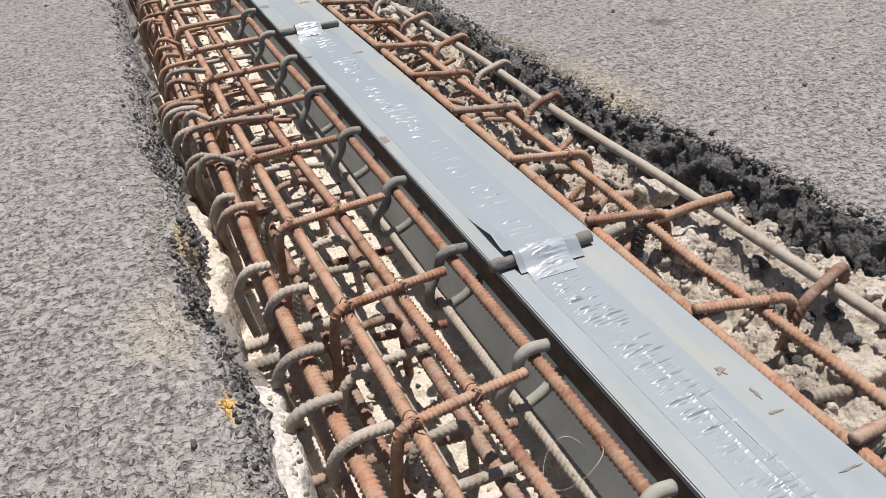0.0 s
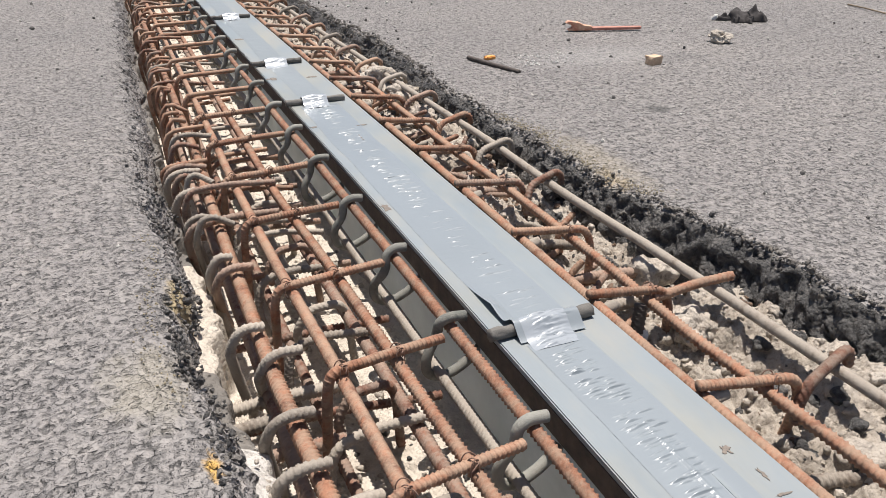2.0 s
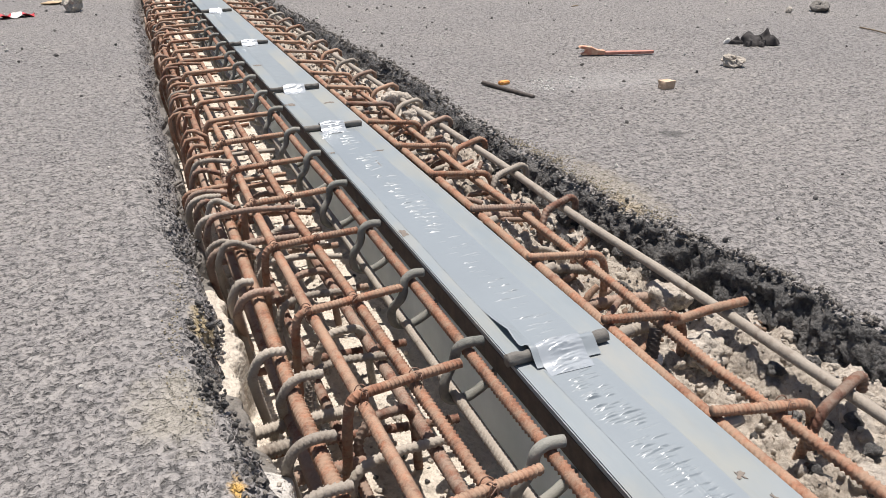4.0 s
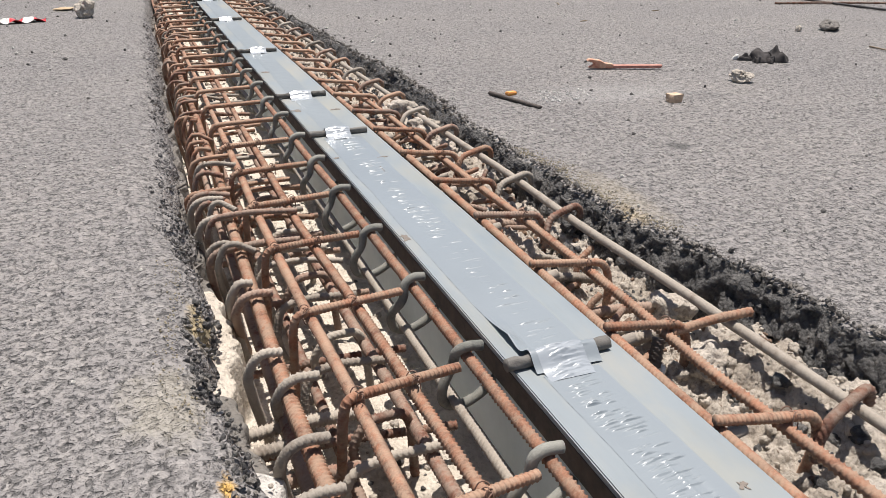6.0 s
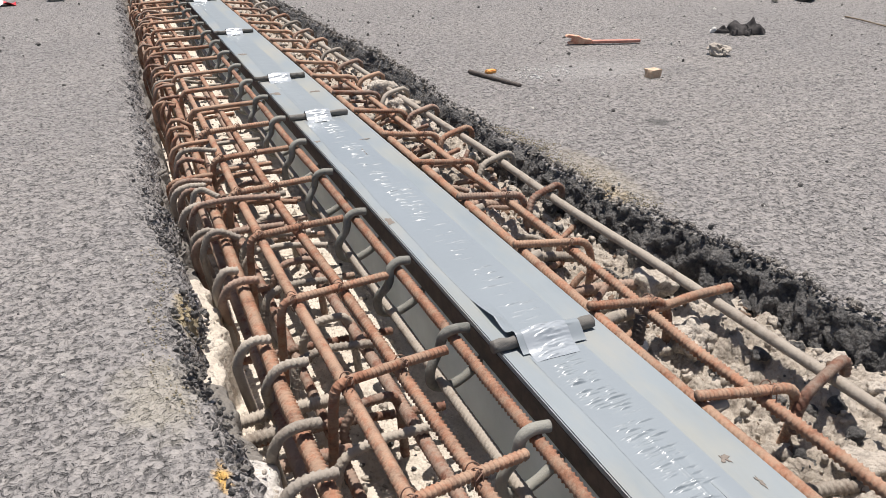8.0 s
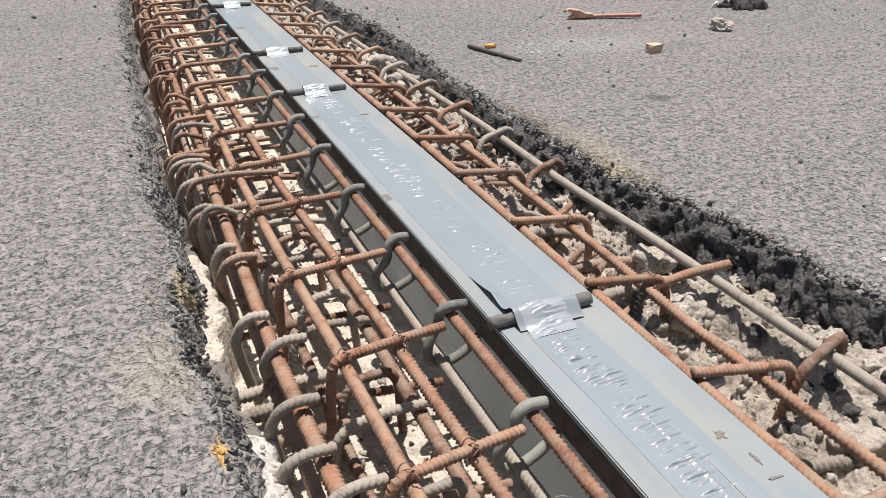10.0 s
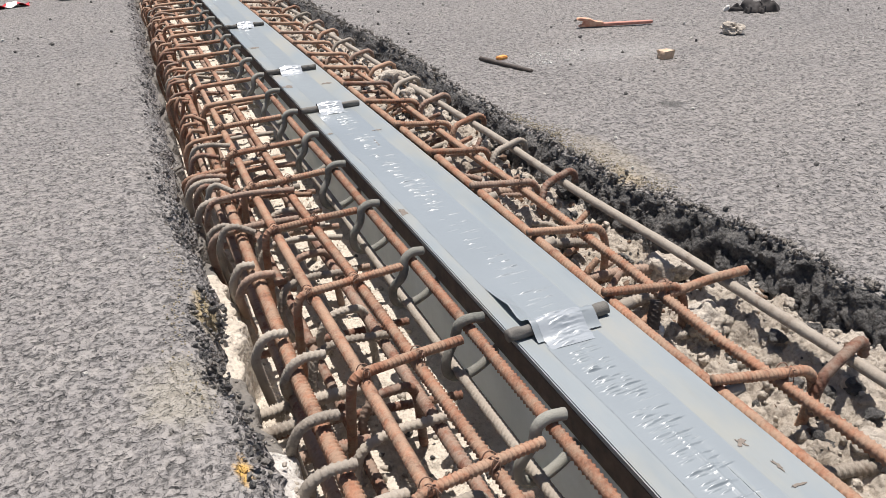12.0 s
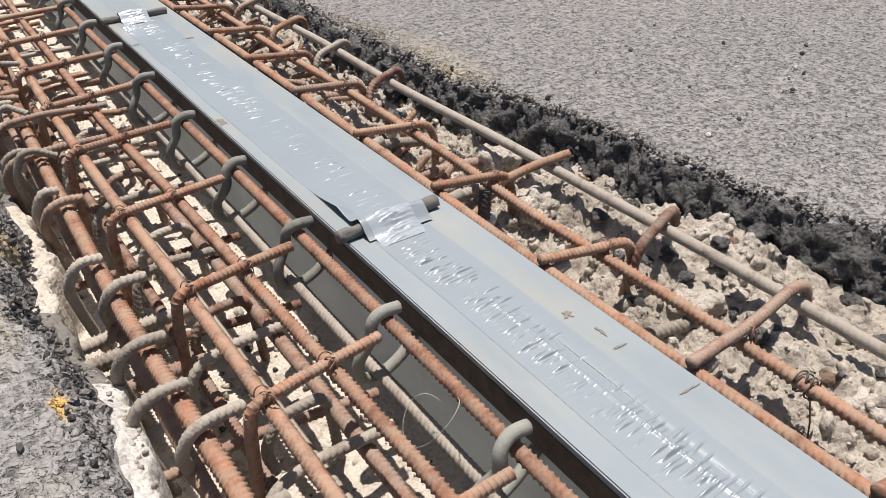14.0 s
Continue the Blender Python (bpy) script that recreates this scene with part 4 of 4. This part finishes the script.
def grains(name, places, mat, label, category, small=0.0008, big=0.0022):
    out = [lump_arrays(rng, (x, y, float(road_height(x, y)) + 0.0008), rng.uniform(small, big)) for x, y in places]
    return scatter(name, out, [mat], label, category)


spots = [(rng.uniform(0.74, 0.98), rng.uniform(2.86, 3.02)) for k in range(9)]
grains("plaster_crumbs", [(a + rng.normal(0, 0.016), c + rng.normal(0, 0.02)) for a, c in spots for k in range(16)], CHALK, "white crumbs of spilled plaster on the asphalt", "spill", 0.0012, 0.0045)
SAND = plain_material("yellow_sand", (0.26, 0.222, 0.155), (0.36, 0.31, 0.22), 0.95, 70)
ys = rng.uniform(1.75, 2.4, 800)
grains("sand_grains", [(x + 0.012 + abs(rng.normal(0, 0.025)), y) for x, y in zip(lip(ys, RIGHT_LIP, 50), ys)], SAND, "thin yellow sand along the cut edge of the asphalt", "sand")
ys = rng.uniform(1.4, 1.95, 160)
grains("sand_grains", [(x - 0.016 - abs(rng.normal(0, 0.016)), y) for x, y in zip(lip(ys, LEFT_LIP, 40), ys)], SAND, "thin yellow sand along the cut edge of the asphalt", "sand")


# ---- things lying on the road ----
def flat_shape(outline, thick, z0=0.0):
    bm = bmesh.new()
    f = bm.faces.new([bm.verts.new((x, y, z0)) for x, y in outline])
    g = bmesh.ops.extrude_face_region(bm, geom=[f])
    for v in g["geom"]:
        if isinstance(v, bmesh.types.BMVert):
            v.co.z += thick
    bmesh.ops.recalc_face_normals(bm, faces=bm.faces[:])
    return bm


IRON = plain_material("dark_iron", (0.06, 0.05, 0.045), (0.12, 0.095, 0.08), 0.65, 60)
ORANGE = plain_material("faded_orange_paint", (0.4, 0.16, 0.12), (0.52, 0.27, 0.21), 0.7, 40)
JAW_PAINT = plain_material("peeled_orange_paint", (0.5, 0.2, 0.13), (0.72, 0.5, 0.34), 0.7, 45)
rod = new("iron_rod", bar_data("iron_rod", [(0.613, 3.022, 0.008), (0.64, 2.9, 0.0085), (0.676, 2.763, 0.008)], 0.0075, IRON, True, 12, seed=2))
tagged(rod, "short dark iron rod lying on the asphalt", "steel bar")
chip = block_mesh("yellow_chip", (-0.02, -0.012, 0), (0.02, 0.012, 0.012), plain_material("orange_plastic", (0.72, 0.3, 0.07), (0.8, 0.4, 0.12), 0.6, 60), 0.003)
chip = new("yellow_chip", chip)
chip.location, chip.rotation_euler = (0.685, 3.0, 0), (0, 0, 0.3)
tagged(chip, "small bright orange chip lying beside the iron rod", "debris")

spanner = thing("spanner", "faded orange open-jawed spanner lying on the asphalt", "spanner", "", (1.23, 3.33, 0.002))
spanner.rotation_euler = (0, 0, math.atan2(3.232 - 3.32, 1.486 - 1.21))
bm = flat_shape([(0.07, -0.013), (0.27, -0.011), (0.278, 0), (0.27, 0.011), (0.07, 0.013)], 0.012)
bmesh.ops.bevel(bm, geom=bm.edges[:], offset=0.002, segments=1, affect="EDGES")
part("handle", bm_mesh("handle", bm, ORANGE), spanner)
bm = flat_shape([(0.069, 0.0), (0.069, 0.024), (0.035, 0.03), (0.015, 0.045), (-0.032, 0.054), (-0.042, 0.042), (-0.012, 0.031), (-0.014, 0.016), (-0.03, 0.008), (-0.03, 0.0)], 0.026)
bmesh.ops.bevel(bm, geom=bm.edges[:], offset=0.0025, segments=1, affect="EDGES")
jaw = part("jaw", bm_mesh("jaw", bm, JAW_PAINT), spanner, "upright hooked jaw with pale peeled paint")
jaw.location, jaw.rotation_euler, jaw.scale = (0, 0.013, 0.0), (math.pi / 2, 0, 0), (1, 0.72, 1)
BRICK = plain_material("pale_brick", (0.5, 0.34, 0.23), (0.62, 0.47, 0.34), 0.9, 50)
bm = bmesh.new()
bmesh.ops.create_cube(bm, size=1.0)
bmesh.ops.subdivide_edges(bm, edges=bm.edges[:], cuts=5, use_grid_fill=True)
for v in bm.verts:
    n = noise.noise(v.co * 3.1) * 0.05
    v.co = Vector((v.co.x * (0.043 + n * 0.2), v.co.y * 0.036, (v.co.z + 0.5) * 0.03)) * (1 + 1.6 * n)
brick = new("brick_piece", bm_mesh("brick_piece", bm, BRICK))
brick.location, brick.rotation_euler = (1.152, 2.7, 0.001), (0, 0, 0.15)
tagged(brick, "broken-off pale orange brick piece on the asphalt", "brick")

stone("mortar_lump", (1.61, 2.91, 0), 0.028, RUBBLE, "rough whitish lump of mortar on the asphalt", "rubble", 41, rough=0.6, squash=(1.1, 1.3, 0.8))
stone("dark_stone", (3.04, 3.88, 0), 0.045, GREY_LUMP, "dark flat stone lying on the asphalt", "stone", 44, rough=0.4, squash=(1.6, 1, 0.6))
stone("small_stone", (2.84, 3.9, 0), 0.018, RUBBLE, "small grey stone on the asphalt", "stone", 45, ICO2)
stone("grey_stone", (-0.775, 5.75, 0), 0.058, RUBBLE, "grey angular stone on the asphalt", "stone", 46, rough=0.35)
stone("grey_stone", (4.66, 5.95, 0), 0.15, GREY_LUMP, "large grey lump beside the wires", "stone", 47, rough=0.4, squash=(1.1, 1, 0.8))
stone("dark_stone", (-1.0, 7.5, 0), 0.07, GREY_LUMP, "dark stone on the far asphalt", "stone", 48, rough=0.4, squash=(1.3, 1, 0.6))
for k in range(8):
    stone("rubbish_lump", (-2.0 + 0.16 * k + random.uniform(-0.05, 0.05), 9.6 + random.uniform(-0.4, 0.4), 0), random.uniform(0.04, 0.1), (GREY_LUMP, IRON, RUBBLE)[k % 3], "lump of rubbish heaped on the far asphalt", "debris", 60 + k, ICO2, 0.45, (1.4, 1, 0.6), "far rubbish")
RED = plain_material("red_plastic", (0.55, 0.03, 0.04), (0.7, 0.08, 0.08), 0.4, 30)
for k, (x, y, m, w) in enumerate([(2.6, 6.18, plain_material("red_brown_scrap", (0.2, 0.05, 0.035), (0.3, 0.09, 0.06)), 0.05), (3.95, 6.08, IRON, 0.045)]):
    stone("scrap_piece", (x, y, 0), w, m, "flat scrap lying on the far asphalt", "debris", 80 + k, ICO2, 0.3, (1.6, 0.7, 0.4))
TAN = plain_material("tan_board", (0.42, 0.3, 0.18), (0.52, 0.4, 0.26))
stone("tan_scrap", (-0.91, 6.2, 0), 0.055, TAN, "flat tan scrap lying on the asphalt", "debris", 85, ICO2, 0.3, (1.5, 0.9, 0.15))

# a black crumpled glove
CLOTH = plain_material("black_cloth", (0.025, 0.022, 0.022), (0.06, 0.052, 0.05), 0.85, 40)
LINING = plain_material("pale_lining", (0.6, 0.58, 0.54), (0.75, 0.72, 0.68), 0.85, 40)
glove = thing("work_glove", "crumpled black work glove lying on the asphalt", "glove", "", (2.02, 3.26, 0))
glove.scale = (0.75, 0.75, 0.75)


def fold(name, at, w, l, h, seed, turn, mat, parent, label=""):
    """A rumpled flap of cloth that tents up from the road."""
    n = 22
    u, v = np.meshgrid(np.linspace(-1, 1, n), np.linspace(-1, 1, n))
    edge = np.clip(1 - np.maximum(np.abs(u), np.abs(v)) ** 3, 0, 1)
    wave = np.abs(fractal(u * 1.1 + seed, v * 1.1, 0, 1.0, 2, seed))
    rag = 1 + 0.25 * vnoise(u * 2, v * 2, 1.0, seed)
    P = np.stack([u * w / 2 * rag, v * l / 2 * rag, edge ** 0.7 * h * (0.45 + 0.75 * wave)], -1)
    ob = part(name, mesh_data(name, P.reshape(-1, 3), grid_faces(n, n), [mat]), parent, label)
    ob.location, ob.rotation_euler = at, (0, 0, turn)


fold("palm", (0.0, 0.0, 0.0), 0.15, 0.12, 0.055, 3, 0.2, CLOTH, glove)
fold("cuff", (0.07, -0.03, 0.0), 0.1, 0.13, 0.075, 8, 0.7, CLOTH, glove)
for k, (dx, dy, a) in enumerate([(-0.085, 0.035, 2.6), (-0.06, -0.04, 3.6), (0.0, -0.07, 4.5)]):
    fold("finger", (dx, dy, 0), 0.085, 0.035, 0.035, 11 + k, a, CLOTH, glove)
fold("finger_tip", (-0.125, 0.065, 0), 0.04, 0.03, 0.032, 21, 2.6, LINING, glove, "pale torn finger tip")

# barrier tape scrap, sticks and wires
strip = thing("barrier_tape", "torn red and white barrier tape scrap on the asphalt", "tape", "", (-1.08, 5.62, 0.002))
for k in range(4):
    xs = np.linspace(-0.14 + 0.06 * k, -0.08 + 0.06 * k, 9)
    g = np.array([[(x, y + 0.02 * math.sin(x * 22), 0.012 + 0.01 * math.sin(x * 60 + y * 40) + 0.006 * math.cos(y * 90)) for y in np.linspace(-0.05, 0.05 - 0.02 * (k == 3), 9)] for x in xs])
    part("tape_band", mesh_data("tape_band", g.reshape(-1, 3), grid_faces(9, 9), [(LINING, RED)[k % 2] if k < 3 else RED]), strip, "red band" if k % 2 or k == 3 else "white band")
TWIG = plain_material("dry_twig", (0.2, 0.15, 0.1), (0.3, 0.24, 0.17))
for k, (a, b2, c, r, m, lab) in enumerate([((-0.706, 6.941), (-0.6, 6.9), (-0.465, 6.757), 0.006, TWIG, "thin dry stick on the asphalt"), ((2.767, 3.361), (2.74, 3.25), (2.66, 2.95), 0.004, TWIG, "thin dry stick on the asphalt")]):
    tagged(new("stick", bar_data("stick", [(*a, r), (*b2, r * 1.6), (*c, r)], r, m, False, 6, wobble=0.004, seed=k)), lab, "stick")
CABLE = plain_material("black_cable", (0.03, 0.028, 0.027), (0.07, 0.06, 0.055), 0.5)
for k, pts in enumerate([[(4.341, 6.087), (4.0, 5.345), (4.045, 4.734), (4.036, 4.233), (4.1, 3.6)], [(2.4, 7.75), (2.833, 7.482), (3.924, 7.043), (5.275, 6.301), (6.4, 5.6)], [(4.373, 5.686), (4.7, 5.5), (5.3, 5.35), (6.2, 4.9)], [(3.666, 4.978), (4.1, 4.8), (4.535, 4.669), (5.4, 4.2)]]):
    tagged(new("steel_wire", bar_data("steel_wire", fillet([(x, y, 0.009 + 0.006 * (j % 2)) for j, (x, y) in enumerate(pts)], 0.3), 0.008, CABLE if k < 2 else RUST_DARK, False, 6, step=0.05, seed=k)), "long dark wire lying loose on the asphalt", "wire", "wires")
for k, (x, y, l, a) in enumerate([(3.2, 6.0, 0.25, 0.2), (2.2, 5.4, 0.12, 1.2), (3.0, 5.7, 0.1, 2.3), (1.9, 4.6, 0.06, 0.4), (2.6, 4.9, 0.05, 0.0)]):
    tagged(new("stick", bar_data("stick", [(x, y, 0.004), (x + l * 0.5 * math.cos(a), y + l * 0.5 * math.sin(a), 0.007), (x + l * math.cos(a), y + l * math.sin(a), 0.004)], 0.004, TWIG, False, 6, seed=k + 9)), "short dry twig on the asphalt", "stick", "twigs")

# a loose loop of fine wire by the nearest anchor
pts = [(-0.165 + 0.03 * math.cos(a), 1.05 + 0.035 * math.sin(a), -0.05 + 0.02 * math.sin(a * 1.5) + 0.006 * a) for a in np.linspace(0.4, 6.6, 30)]
tagged(new("loose_wire", bar_data("loose_wire", pts, 0.0004, CEMENTED, False, 5, step=0.004, seed=2)), "loose curl of pale fine wire hanging on the anchors", "wire")

# ---- scuffs on the steel ----
SCUFF = plain_material("rubbed_scuff", (0.15, 0.13, 0.11), (0.22, 0.18, 0.15), 0.7, 200)
for k, (x, y, w, l) in enumerate([(-0.078, 1.9, 0.016, 0.03), (0.052, 1.075, 0.014, 0.018), (0.062, 1.028, 0.006, 0.02), (0.06, 0.994, 0.022, 0.004), (0.045, 2.44, 0.03, 0.006), (-0.074, 2.47, 0.018, 0.012), (0.012, 2.34, 0.004, 0.06), (-0.07, 3.02, 0.03, 0.03), (0.05, 3.0, 0.03, 0.02), (-0.06, 3.7, 0.03, 0.02), (0.072, 0.9, 0.02, 0.004)]):
    ob = patch("scuff", x, y, w, l, SCUFF, "dark rubbed scuff on the grey steel", "scuff", 90 + k, 0.7, 18)
    ob.location.z, ob.scale.z = 0.0006, 0.25

tape = tape_sheet("duct_tape", -0.053, 0.036, -1.1, 0.296, 0.0013, 60, TAPE, seed=9, dy=0.006)
tagged(new("duct_tape", tape), "silver duct tape stuck along the joint gap", "tape", "tape strips")

bent_bar([(0.196, 1.43, -0.03), (0.19, 1.425, -0.05), (0.186, 1.42, -0.075)], 0.0105, IRON, "dark cut bar end hanging below the stirrup", "bar ends", 0.02, True, "bar_end", 905)

# a black knot of tie wire on the bar beside the beam, one end hanging
pts = [(0.207 + 0.0125 * math.cos(a) * (0.8 + 0.3 * math.sin(a * 3.3)), 0.844 + 0.011 * math.sin(a * 0.37), -0.026 + 0.0135 * math.sin(a)) for a in np.linspace(0, 34, 150)]
pts += [(0.214, 0.84, -0.045), (0.21, 0.83, -0.075), (0.205, 0.824, -0.1)]
tagged(new("wire_knot", bar_data("wire_knot", pts, 0.0011, IRON, False, 5, step=0.003, seed=6)), "black knot of tie wire wound round a bar", "wire")
